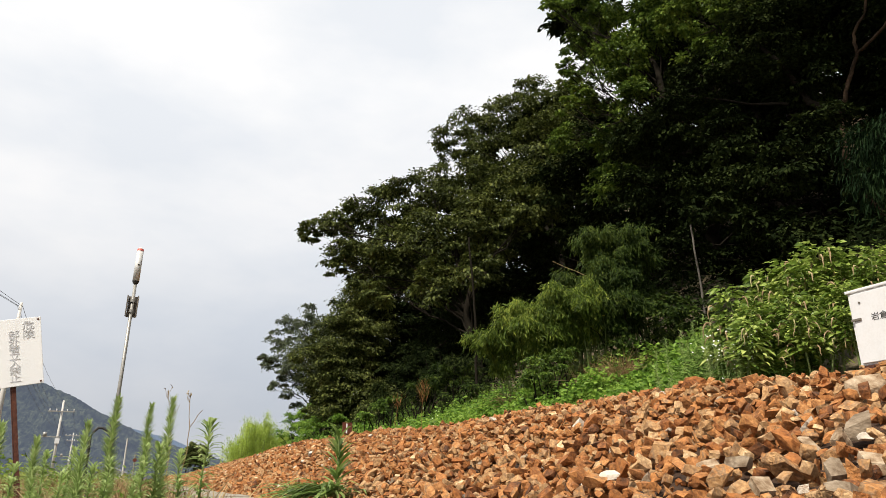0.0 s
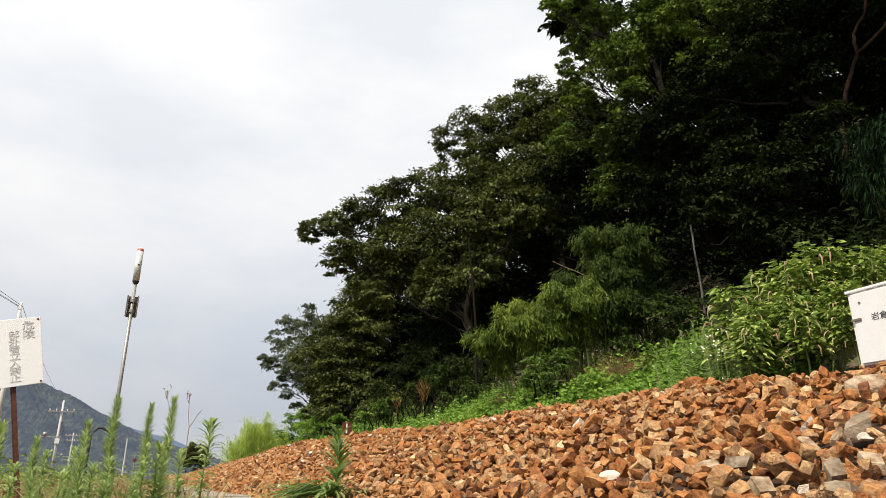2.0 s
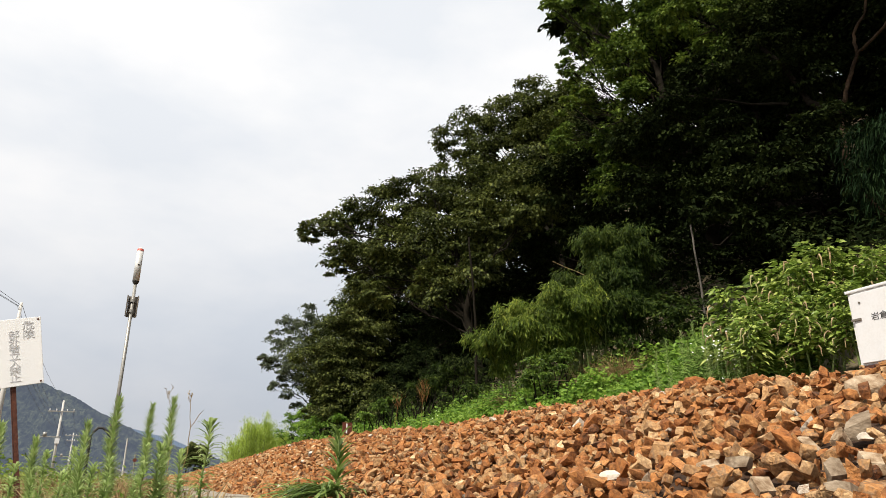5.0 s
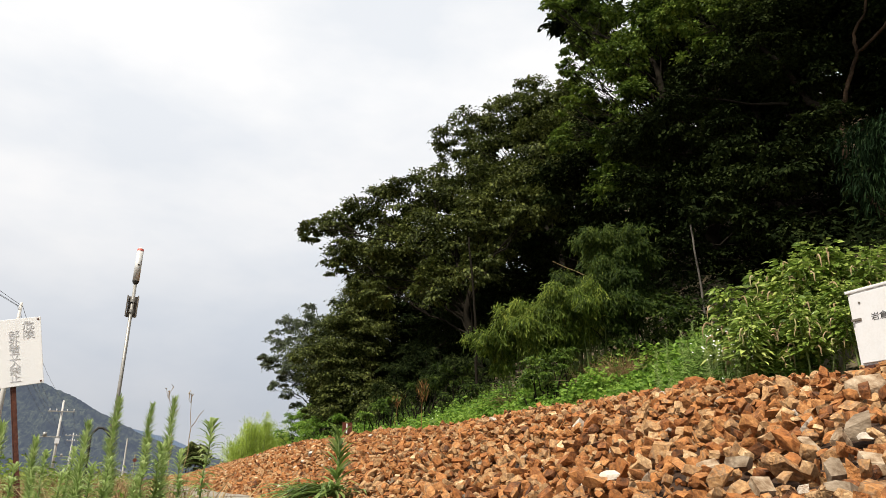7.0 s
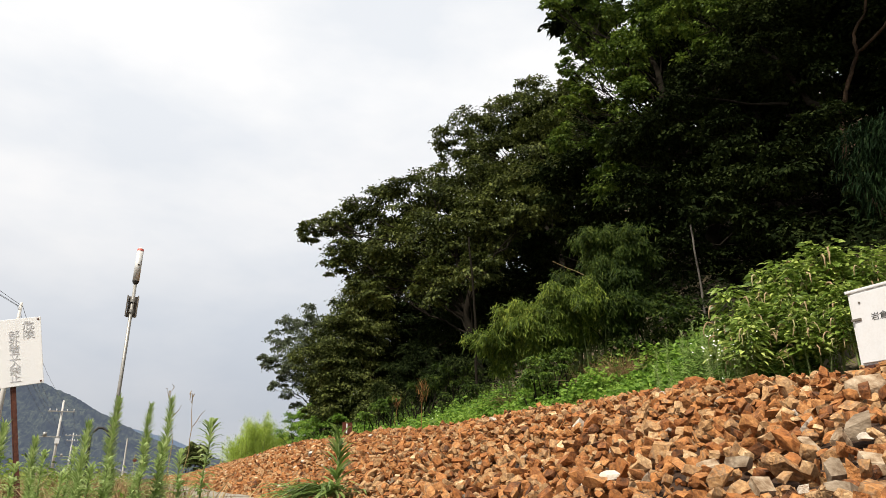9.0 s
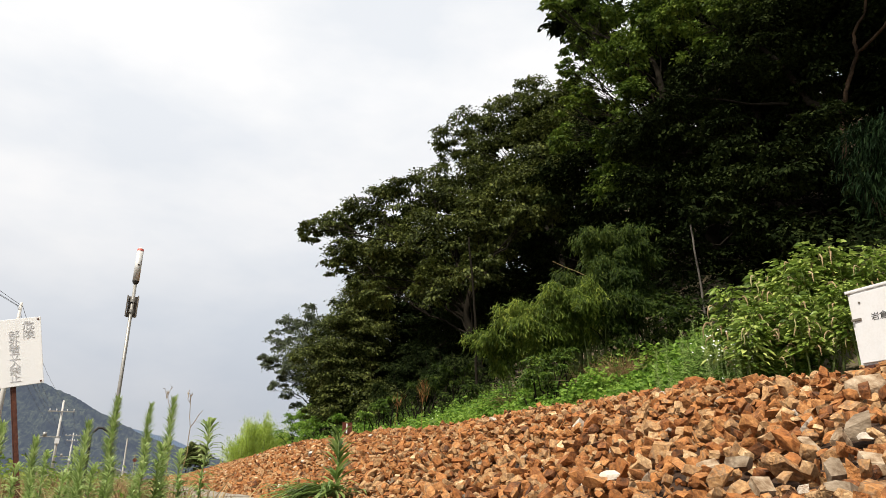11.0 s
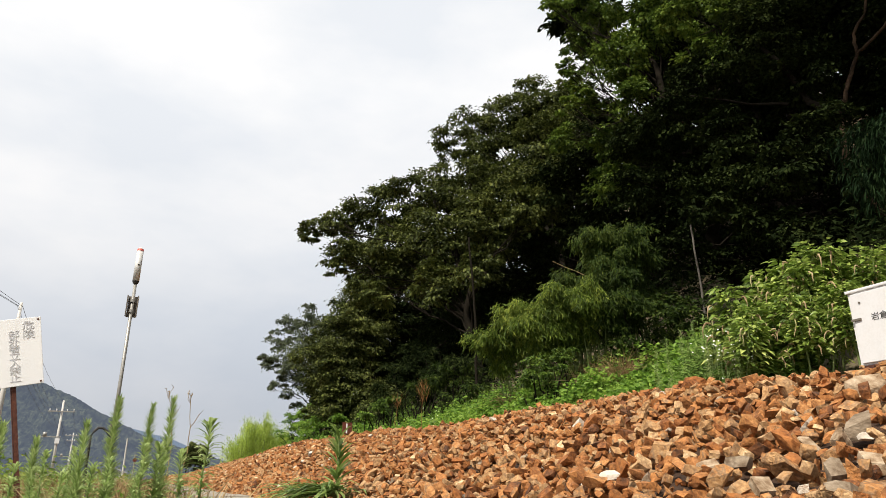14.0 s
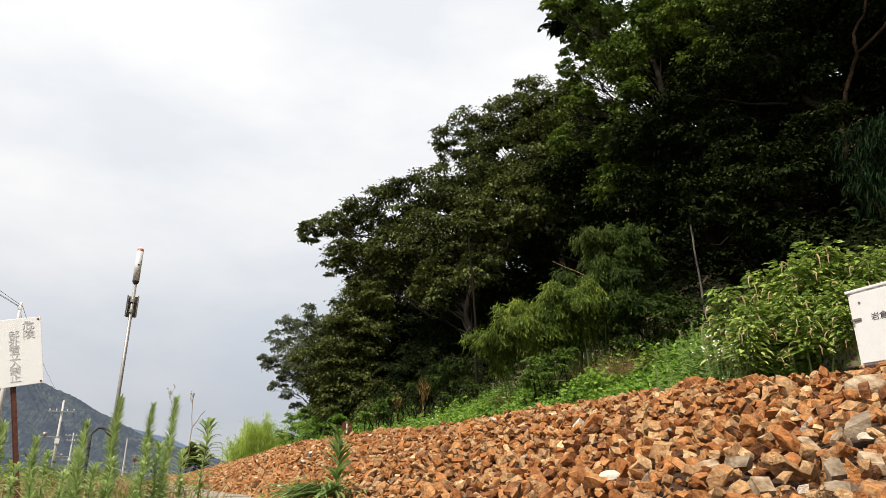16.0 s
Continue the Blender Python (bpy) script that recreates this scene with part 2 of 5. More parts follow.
def box(size, at=(0, 0, 0), bevel=0.004, bm=None, rot=None):
    bm = bm or bmesh.new()
    m = Matrix.Translation(at) @ (rot or Matrix()) @ Matrix.Diagonal((*size, 1))
    r = bmesh.ops.create_cube(bm, size=1, matrix=m)
    if bevel:
        es = list({e for v in r["verts"] for e in v.link_edges})
        bmesh.ops.bevel(bm, geom=es, offset=bevel, segments=2, profile=0.6, affect="EDGES")
    return bm


def cyl(p, q, r0, r1=None, seg=12, bm=None):
    bm = bm or bmesh.new()
    p, q = Vector(p), Vector(q)
    d = q - p
    m = Matrix.Translation((p + q) / 2) @ d.to_track_quat("Z", "Y").to_matrix().to_4x4()
    bmesh.ops.create_cone(bm, cap_ends=True, segments=seg, radius1=r0, radius2=r0 if r1 is None else r1, depth=d.length, matrix=m)
    return bm


def tube(points, radii, seg=7):
    """Vertices and quads of a swept tube."""
    pts = np.asarray(points, dtype=float)
    radii = np.asarray(radii, dtype=float)
    tan = np.gradient(pts, axis=0)
    tan /= np.linalg.norm(tan, axis=1)[:, None] + 1e-9
    ref = np.where(np.abs(tan[:, 2:3]) > 0.9, np.array([[1.0, 0, 0]]), np.array([[0, 0, 1.0]]))
    u = np.cross(tan, ref)
    u /= np.linalg.norm(u, axis=1)[:, None] + 1e-9
    w = np.cross(tan, u)
    a = np.linspace(0, 2 * np.pi, seg, endpoint=False)
    v = pts[:, None] + radii[:, None, None] * (np.cos(a)[None, :, None] * u[:, None] + np.sin(a)[None, :, None] * w[:, None])
    n = len(pts)
    i, j = np.meshgrid(np.arange(n - 1), np.arange(seg), indexing="ij")
    k = (j + 1) % seg
    f = np.stack([i * seg + j, i * seg + k, (i + 1) * seg + k, (i + 1) * seg + j], -1).reshape(-1, 4)
    return v.reshape(-1, 3), f


def join(pieces):
    """Joins (verts, faces) pairs that have the same face size."""
    vs, fs, o = [], [], 0
    for v, f in pieces:
        vs.append(v)
        fs.append(np.asarray(f) + o)
        o += len(v)
    return np.concatenate(vs), np.concatenate(fs)


def wander(p, q, n=7, amount=0.06, sag=0.0):
    p, q = np.asarray(p, float), np.asarray(q, float)
    t = np.linspace(0, 1, n)[:, None]
    d = np.linalg.norm(q - p)
    off = rng.normal(0, amount * d / 2, (n, 3)) * np.sin(np.pi * t)
    pts = p + (q - p) * t + off
    pts[:, 2] += sag * d * np.sin(np.pi * t[:, 0])
    return pts


def unit(a):
    return a / (np.linalg.norm(a, axis=-1, keepdims=True) + 1e-9)


def leaf_quads(P, D, N, L, W, fold=0.25):
    """Small far leaves: one folded rhombus each."""
    D = unit(D)
    S = unit(np.cross(D, N))
    N = np.cross(S, D)
    L, W = np.broadcast_to(L, len(P))[:, None], np.broadcast_to(W, len(P))[:, None]
    a = P
    b = P + D * L * 0.45 + S * W * 0.5 + N * W * fold
    c = P + D * L
    d = P + D * L * 0.45 - S * W * 0.5 + N * W * fold
    v = np.stack([a, b, c, d], 1).reshape(-1, 3)
    f = np.arange(len(P) * 4).reshape(-1, 4)
    return v, f


def leaf_blades(P, D, N, L, W, droop=0.2, stations=((0.0, 0.12), (0.3, 0.95), (0.65, 0.75), (1.0, 0.02)), fold=0.18):
    """Near leaves: curved blades with a midrib fold, three vertices a station."""
    D = unit(D)
    S = unit(np.cross(D, N))
    N = np.cross(S, D)
    L, W = np.broadcast_to(L, len(P))[:, None], np.broadcast_to(W, len(P))[:, None]
    rows = []
    for t, w in stations:
        c = P + D * L * t
        c[:, 2] -= (droop * L[:, 0]) * t * t
        rows += [c + S * W * w * 0.5 + N * W * w * fold, c, c - S * W * w * 0.5 + N * W * w * fold]
    k = len(rows)
    v = np.stack(rows, 1).reshape(-1, 3)
    base = np.arange(len(P))[:, None, None] * k
    q = []
    for s in range(len(stations) - 1):
        for c in (0, 1):
            q.append([s * 3 + c, s * 3 + c + 1, s * 3 + c + 4, s * 3 + c + 3])
    f = (base + np.array(q)[None]).reshape(-1, 4)
    return v, f


def fbm(x, y, s, seed=0.0):
    """Cheap smooth noise over arrays."""
    out = 0
    for k, a in ((1, 1.0), (2.1, 0.5), (4.3, 0.25), (8.7, 0.13)):
        out = out + a * np.sin(x * s * k + 1.7 * np.sin(y * s * k * 0.8 + seed) + seed * 3.1) * np.cos(y * s * k * 1.1 + 1.3 * np.sin(x * s * k * 0.7 + seed * 2))
    return out


# ---------------------------------------------------------------- ground
def smooth(a, b, t):
    t = np.clip((t - a) / (b - a), 0, 1)
    return t * t * (3 - 2 * t)


def ground_z(x, y):
    """Flat yard, track bed, green bank and wooded hill; the hill's spur ends along the line."""
    x, y = np.asarray(x, float), np.asarray(y, float)
    bank = np.interp(x, [-5, 1.2, 4.6, 9.5, 14, 40, 70, 200], [0, 0.0, 0.62, 2.9, 6.2, 26, 34, 36])
    spur = 1 - smooth(46, 66, y - 0.25 * np.clip(x - 9, 0, 60))
    rear = smooth(-60, -25, y)
    hill = np.minimum(bank, 0.5) + np.maximum(bank - 0.5, 0) * spur * (0.25 + 0.75 * rear)
    bumps = 0.06 * fbm(x, y, 0.7) * smooth(4.6, 7, x) + 0.5 * fbm(x, y, 0.12, 2.0) * smooth(11, 20, x) * spur
    yard = 0.012 * fbm(x, y, 2.2, 1.0) * (1 - smooth(0.0, 1.0, x))
    return hill + bumps + yard


def axis(points):
    return np.unique(np.concatenate([np.linspace(a, b, n) for a, b, n in points]))


def build_ground():
    xs = axis([(-3000, -300, 8), (-300, -20, 15), (-20, -2, 10), (-2, 12, 57), (12, 60, 49), (60, 300, 20), (300, 3000, 8)])
    ys = axis([(-3000, -300, 8), (-300, -20, 20), (-20, 0, 15), (0, 14, 57), (14, 70, 75), (70, 400, 25), (400, 4000, 10)])
    X, Y = np.meshgrid(xs, ys)
    V = np.stack([X, Y, ground_z(X, Y)], -1).reshape(-1, 3)
    w, h = len(xs), len(ys)
    i, j = np.meshgrid(np.arange(h - 1), np.arange(w - 1), indexing="ij")
    F = np.stack([i * w + j, i * w + j + 1, (i + 1) * w + j + 1, (i + 1) * w + j], -1).reshape(-1, 4)
    me = mesh_np("ground", V, [F])
    me.polygons.foreach_set("use_smooth", np.ones(len(F), dtype=bool))
    tagged(put("ground", me, M_SOIL), "bare soil with leaf litter rising to a wooded hillside", "ground", kind="structure")


build_ground()


def bed_z(x, y):
    """Top of the ballast under its stones: shoulder slope, flat top, far shoulder."""
    x, y = np.asarray(x, float), np.asarray(y, float)
    z = np.interp(x, [0.35, 0.62, 1.0, 1.62, 1.8, 4.3, 4.9], [-0.02, 0.20, 0.335, 0.545, 0.565, 0.565, 0.50])
    swell = np.interp(y, [-8, 0, 1.2, 1.7, 2.3, 3.2, 4.7, 6, 9, 14, 25, 40], [0, -0.02, 0.0, 0.045, 0.065, 0.055, 0.065, 0.12, 0.16, 0.10, 0.05, 0])
    return z + swell * smooth(0.6, 1.5, x) + 0.018 * fbm(x, y, 1.3, 4.0) * smooth(0.5, 1.0, x)


def build_bed():
    xs = axis([(0.35, 1.8, 24), (1.8, 4.9, 14)])
    ys = axis([(-12, 0, 20), (0, 8, 60), (8, 40, 60), (40, 160, 40)])
    X, Y = np.meshgrid(xs, ys)
    V = np.stack([X, Y, bed_z(X, Y) - 0.035], -1).reshape(-1, 3)
    w, h = len(xs), len(ys)
    i, j = np.meshgrid(np.arange(h - 1), np.arange(w - 1), indexing="ij")
    F = np.stack([i * w + j, i * w + j + 1, (i + 1) * w + j + 1, (i + 1) * w + j], -1).reshape(-1, 4)
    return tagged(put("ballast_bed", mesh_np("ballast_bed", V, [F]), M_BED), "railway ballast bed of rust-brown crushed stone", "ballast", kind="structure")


BED = build_bed()


def rock_shapes(count, chop):
    """Crushed stone: a skewed block with some of its corners broken off."""
    shapes = []
    for _ in range(count):
        bm = bmesh.new()
        half = np.array([1.0, rng.uniform(0.6, 0.95), rng.uniform(0.42, 0.78)]) * 0.74
        skew = np.eye(3) + rng.normal(0, 0.20, (3, 3)) * (1 - np.eye(3))
        for sx, sy, sz in ((a, b, c) for a in (-1, 1) for b in (-1, 1) for c in (-1, 1)):
            c = np.array([sx, sy, sz]) * half * rng.uniform(0.72, 1.12, 3)
            if rng.uniform() < chop:
                for k in range(3):
                    q = c.copy()
                    q[k] -= np.sign(q[k]) * half[k] * rng.uniform(0.35, 1.1)
                    bm.verts.new(skew @ q)
            else:
                bm.verts.new(skew @ c)
        bmesh.ops.convex_hull(bm, input=bm.verts)
        for v in [v for v in bm.verts if not v.link_faces]:
            bm.verts.remove(v)
        bmesh.ops.triangulate(bm, faces=bm.faces)
        bm.verts.index_update()
        v = np.array([v.co for v in bm.verts])
        f = np.array([[q.index for q in fc.verts] for fc in bm.faces])
        bm.free()
        shapes.append((v, f))
    return shapes


ROCKS = rock_shapes(48, 0.45)
FAR_ROCKS = rock_shapes(24, 0.05)


def turn_matrix():
    return np.array(Euler((rng.normal(0, 0.5), rng.normal(0, 0.5), rng.uniform(0, 6.283))).to_matrix())


def stone_field():
    """Where stones lie: position and half-size."""
    spots = []

    def fill(x0, x1, y0, y1, step, size, lift):
        nx, ny = max(1, round((x1 - x0) / step)), max(1, round((y1 - y0) / step))
        X, Y = np.meshgrid(np.linspace(x0, x1, nx), np.linspace(y0, y1, ny))
        X = X + rng.uniform(-0.36, 0.36, X.shape) * step
        X[1::2] += step * 0.5
        Y = Y + rng.uniform(-0.36, 0.36, X.shape) * step
        R = size * np.clip(np.exp(rng.normal(0, 0.28, X.shape)), 0.5, 1.5)
        Z = bed_z(X, Y) + lift + rng.uniform(-0.014, 0.014, X.shape)
        spots.append(np.stack([X, Y, Z, R], -1).reshape(-1, 4))

    fill(0.52, 1.95, 0.15, 5.0, 0.040, 0.0180, -0.036)
    fill(0.54, 1.95, 0.15, 5.0, 0.038, 0.0170, -0.004)
    fill(0.54, 1.95, 0.15, 5.0, 0.075, 0.0115, 0.010)
    fill(0.56, 1.95, 0.15, 5.0, 0.13, 0.0235, 0.004)
    fill(0.50, 1.95, 5.0, 14.0, 0.046, 0.0220, -0.022)
    fill(0.50, 1.95, 5.0, 14.0, 0.053, 0.0220, 0.006)
    fill(0.50, 1.9, 14.0, 45.0, 0.075, 0.040, -0.010)
    fill(1.95, 4.7, 0.15, 20.0, 0.085, 0.038, -0.022)
    fill(0.52, 4.7, -8.0, 0.15, 0.080, 0.035, -0.016)
    fill(2.0, 4.5, 20.0, 45.0, 0.16, 0.09, -0.03)
    fill(0.50, 4.4, 45.0, 130.0, 0.35, 0.17, -0.06)
    return np.concatenate(spots)


# ---------------------------------------------------------------- distance
def ridge(name, x0, x1, y, crest, depth, material, label, seed):
    n, m = 420, 30
    t = np.linspace(0, 1, n)
    xs = x0 + (x1 - x0) * t
    top = np.interp(xs, [c[0] for c in crest], [c[1] for c in crest])
    top = top + (top * 0.008 + 0.6) * fbm(xs, xs * 0.3, 0.035, seed) + 0.45 * rng.uniform(-1, 1, n)
    s = np.linspace(0, 1, m)
    X = np.repeat(xs[:, None], m, 1)
    Yy = y - depth * (1 - s)[None] + 14 * fbm(X, s[None] * 200, 0.02, seed)
    Z = top[:, None] * (s ** 1.15)[None] + 1.1 * rng.normal(0, 1, (n, m)) * (s > 0)[None] * (s < 0.97)[None] + 1.6 * fbm(X, s[None] * 260, 0.11, seed + 1) * np.sin(np.pi * np.clip(s, 0, 0.93))[None] - 2 * (s[None] == 0)
    V = np.stack([X, Yy, Z], -1).reshape(-1, 3)
    i, j = np.meshgrid(np.arange(n - 1), np.arange(m - 1), indexing="ij")
    F = np.stack([i * m + j, (i + 1) * m + j, (i + 1) * m + j + 1, i * m + j + 1], -1).reshape(-1, 4)
    back = np.stack([xs, np.full(n, y + depth), np.full(n, -2.0)], -1)
    o = len(V)
    V = np.concatenate([V, back])
    k = np.arange(n - 1)
    F2 = np.stack([k * m + m - 1, (k + 1) * m + m - 1, o + k + 1, o + k], -1)
    tagged(put(name, mesh_np(name, V, [F, F2]), material), label, "mountain", kind="structure")


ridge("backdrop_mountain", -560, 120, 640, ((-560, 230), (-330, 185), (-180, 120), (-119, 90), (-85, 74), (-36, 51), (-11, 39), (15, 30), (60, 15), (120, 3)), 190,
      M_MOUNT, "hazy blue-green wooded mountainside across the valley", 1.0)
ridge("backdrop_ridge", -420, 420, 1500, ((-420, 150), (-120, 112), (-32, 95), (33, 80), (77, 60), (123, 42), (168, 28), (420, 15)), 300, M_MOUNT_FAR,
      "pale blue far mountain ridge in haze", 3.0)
SWAYING = []          # (object, rest pose, degrees, period, phase)


def sway(ob, rest, degrees, period, phase):
    SWAYING.append((ob, rest, degrees, period, phase))


# ---------------------------------------------------------------- trees and shrubs
def crown_leaves(blobs, leaf, density=46.0, flat=0.30, droop=0.25, slim=0.5, spread=0.37, face=(0, 0, 1.0)):
    """Leaves in flat, drooping sprays, tier over tier round each bough, with gaps between the sprays."""
    leaf = leaf * 0.82
    Ps, Ds, Ns = [], [], []
    for x, y, z, r in blobs:
        total = int(density * 0.66 * (r / leaf) ** 2)
        clumps = max(6, int(total / 95))
        per = max(8, total // clumps)
        o = unit(rng.normal(0, 1, (clumps, 3)) + np.array([0, 0, 0.25]))
        rad = r * rng.uniform(0.30, 1.14, (clumps, 1)) ** 0.7
        c = np.array([x, y, z]) + o * rad * np.array([1, 1, 0.85])
        size = r * spread * rng.uniform(0.55, 1.3, (clumps, 1, 1))
        off = rng.normal(0, 0.5, (clumps, per, 3)) * size * np.array([1, 1, flat])
        off[:, :, 2] -= 0.6 * droop * (off[:, :, 0] ** 2 + off[:, :, 1] ** 2) / (size[:, :, 0] + 1e-6)
        Ps.append((c[:, None] + off).reshape(-1, 3))
        d = unit(off + 0.4 * o[:, None] * size) * 0.7 + rng.normal(0, 0.5, off.shape) * np.array([1, 1, 0.7]) + np.array([0, 0, -0.45])
        Ds.append(d.reshape(-1, 3))
        nrm = np.array(face) + 0.45 * o[:, None] + rng.normal(0, 0.38, off.shape)
        Ns.append(nrm.reshape(-1, 3))
    P, D, N = np.concatenate(Ps), np.concatenate(Ds), np.concatenate(Ns)
    L = leaf * rng.uniform(0.6, 1.35, len(P))
    return leaf_quads(P, D, N, L, L * slim)


def tree(name, base, blobs, leaf, leaf_mat, label, bark=None, girth=0.22, lean=(0, 0), density=58.0, sways=0.0, slim=0.62, droop=0.25, fork=0.55, trunk_h=None):
    """Tapered trunk, one limb and twigs to each bough, and a crown of single leaves."""
    bark = bark or M_BARK_SHADED
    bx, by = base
    bz = float(ground_z(bx, by)) - 0.1
    root = new(name)
    root.location = (bx, by, bz)
    rel = [(x - bx, y - by, z - bz, r) for x, y, z, r in blobs]
    mean = np.mean([b[:3] for b in rel], axis=0)
    top = trunk_h or mean[2] * 0.95
    tip = np.array([mean[0] * 0.45 + lean[0], mean[1] * 0.45 + lean[1], top])
    pts = wander((0, 0, 0), tip, 12, 0.05)
    rad = girth * np.linspace(1.0, 0.35, 12)
    rad[0] *= 1.45
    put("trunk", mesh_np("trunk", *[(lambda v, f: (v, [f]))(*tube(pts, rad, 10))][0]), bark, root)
    for b in rel:
        c = np.array(b[:3])
        k = int(np.clip(round(11 * min(0.95, max(0.25, (c[2] / top) * fork))), 3, 11))
        start = pts[k]
        limb = wander(start, c, 8, 0.10, 0.05)
        r0 = min(rad[k] * 0.45, 0.012 + 0.04 * b[3])
        pieces = [tube(limb, np.linspace(r0, 0.012, 8), 6)]
        for _ in range(5):
            q = int(rng.integers(3, 7))
            end = c + unit(rng.normal(0, 1, 3) + np.array([0, 0, 0.2])) * b[3] * 0.85
            pieces.append(tube(wander(limb[q], end, 5, 0.12), np.linspace(r0 * 0.35, 0.005, 5), 4))
        v, f = join(pieces)
        put("limb", mesh_np("limb", v, [f]), bark, root)
    v, f = crown_leaves(rel, leaf, density, slim=slim, droop=droop)
    crown = put("crown", mesh_np("crown", v, [f]), leaf_mat, root)
    if sways:
        sway(crown, Matrix(), sways, rng.uniform(3.0, 4.5), rng.uniform(0, 6))
    return tagged(root, label, "tree")


def shrub(name, blobs, leaf, leaf_mat, label, density=34.0, slim=0.4, droop=0.5, sways=0.0, category="shrub", stems=4, stem_mat=None):
    """Several stems from the ground into a low leafy mass."""
    bx, by = float(np.mean([b[0] for b in blobs])), float(np.mean([b[1] for b in blobs]))
    bz = float(ground_z(bx, by)) - 0.05
    root = new(name)
    root.location = (bx, by, bz)
    rel = [(x - bx, y - by, z - bz, r) for x, y, z, r in blobs]
    for b in rel:
        pieces = []
        for _ in range(stems):
            g = np.array([b[0] * 0.75 + rng.normal(0, 0.15), b[1] * 0.75 + rng.normal(0, 0.15), 0.0])
            g[2] = float(ground_z(bx + g[0], by + g[1])) - bz - 0.05
            e = np.array(b[:3]) + rng.normal(0, 0.45, 3) * b[3]
            pieces.append(tube(wander(g, e, 7, 0.08, 0.03), np.linspace(0.022, 0.006, 7), 5))
        v, f = join(pieces)
        put("stem", mesh_np("stem", v, [f]), stem_mat or M_BARK_SHADED, root)
    v, f = crown_leaves(rel, leaf, density * 1.35, slim=slim, droop=droop, face=(-0.6, -0.45, 0.7))
    crown = put("foliage", mesh_np("foliage", v, [f]), leaf_mat, root)
    if sways:
        sway(crown, Matrix(), sways, rng.uniform(2.2, 3.4), rng.uniform(0, 6))
    return tagged(root, label, category)


def build_trees():
    reseed(20)
    tree("tree", (9.6, 19.5), [(4.64, 24.57, 9.36, 0.52), (5.5, 24.39, 9.82, 0.67), (6.55, 24.13, 10.25, 0.79), (7.51, 22.8, 10.56, 0.91), (8.84, 22.31, 11.11, 0.95), (9.82, 20.8, 10.83, 0.95),
          (10.64, 19.25, 10.26, 0.87), (6.2, 24.22, 8.53, 0.87), (7.25, 22.88, 8.52, 0.99), (8.38, 21.42, 8.82, 1.1), (9.64, 19.77, 8.94, 1.01), (10.62, 18.12, 8.81, 0.87), (6.87, 24.04, 7.36, 0.91),
          (8.07, 22.6, 7.61, 0.99), (9.23, 21.07, 7.95, 1.0), (10.06, 19.56, 8.05, 0.84), (5.59, 24.37, 8.09, 0.44), (11.42, 17.63, 8.99, 0.75), (8.03, 20.48, 6.65, 0.87), (8.58, 18.06, 6.61, 0.71), (6.9, 22.4, 6.6, 0.6)],
         0.15, M_LEAF_MID, "broadleaf tree with spreading layered crown on the hillside", girth=0.16, sways=0.12, density=92, droop=0.35)
    tree("tree", (9.5, 29.0), [(8.32, 29.86, 7.54, 1.43), (7.26, 30.14, 6.44, 1.23), (6.55, 30.3, 5.38, 1.18), (7.92, 29.97, 5.03, 1.48), (8.6, 29.2, 6.4, 0.9), (9.0, 28.9, 3.7, 1.0),
          (7.49, 30.08, 3.77, 1.11), (9.47, 25.28, 2.6, 0.64), (8.1, 26.8, 2.89, 0.76), (7.53, 30.07, 3.03, 0.64), (8.27, 29.88, 8.76, 0.98), (6.71, 31.29, 4.24, 0.76), (7.2, 33.23, 3.28, 0.65)],
         0.145, M_LEAF_MID, "dense dark green broadleaf tree at the wood's edge", girth=0.22, sways=0.1, density=80)
    tree("tree", (9.0, 41.3), [(7.72, 40.50, 9.86, 0.78), (7.03, 41.80, 9.37, 0.74), (8.46, 40.50, 9.15, 1.00), (6.34, 41.80, 8.46, 0.74), (7.33, 40.50, 8.02, 1.00), (9.16, 41.80, 8.32, 1.25), (5.39, 40.50, 6.94, 0.43), (6.37, 41.80, 7.21, 0.74), (7.25, 40.50, 6.73, 0.86), (8.95, 41.80, 6.96, 1.10), (6.16, 40.50, 5.48, 0.43), (7.03, 41.80, 6.09, 0.66), (8.00, 40.50, 5.64, 0.78), (7.89, 41.80, 4.57, 0.40), (6.97, 40.50, 5.19, 0.43), (9.61, 41.80, 5.53, 0.96), (8.75, 40.50, 4.35, 0.57), (10.44, 41.80, 4.54, 0.88), (9.84, 40.50, 6.48, 1.21), (8.57, 41.80, 3.70, 0.51)],
         0.17, M_LEAF_GREY, "tree with drooping outer boughs at the end of the wood", girth=0.16, sways=0.1, droop=0.7, density=62, fork=0.7)
    tree("tree", (14.5, 22.0), [(11.17, 26.76, 15.89, 0.69), (12.49, 26.17, 16.48, 1.01), (13.41, 24.58, 16.46, 1.11), (14.53, 23.93, 17.72, 0.76), (14.46, 22.8, 16.02, 1.03), (12.56, 25.03, 14.44, 1.07),
          (14.08, 23.04, 14.36, 1.33), (14.69, 21.45, 14.52, 1.13), (11.54, 26.6, 14.83, 0.51), (14.49, 21.58, 12.56, 1.24), (13.89, 24.31, 13.37, 0.89), (15.24, 22.29, 16.94, 0.73)],
         0.17, M_LEAF_MID, "tall evergreen tree with open lifted crown", girth=0.12, sways=0.12, density=76)
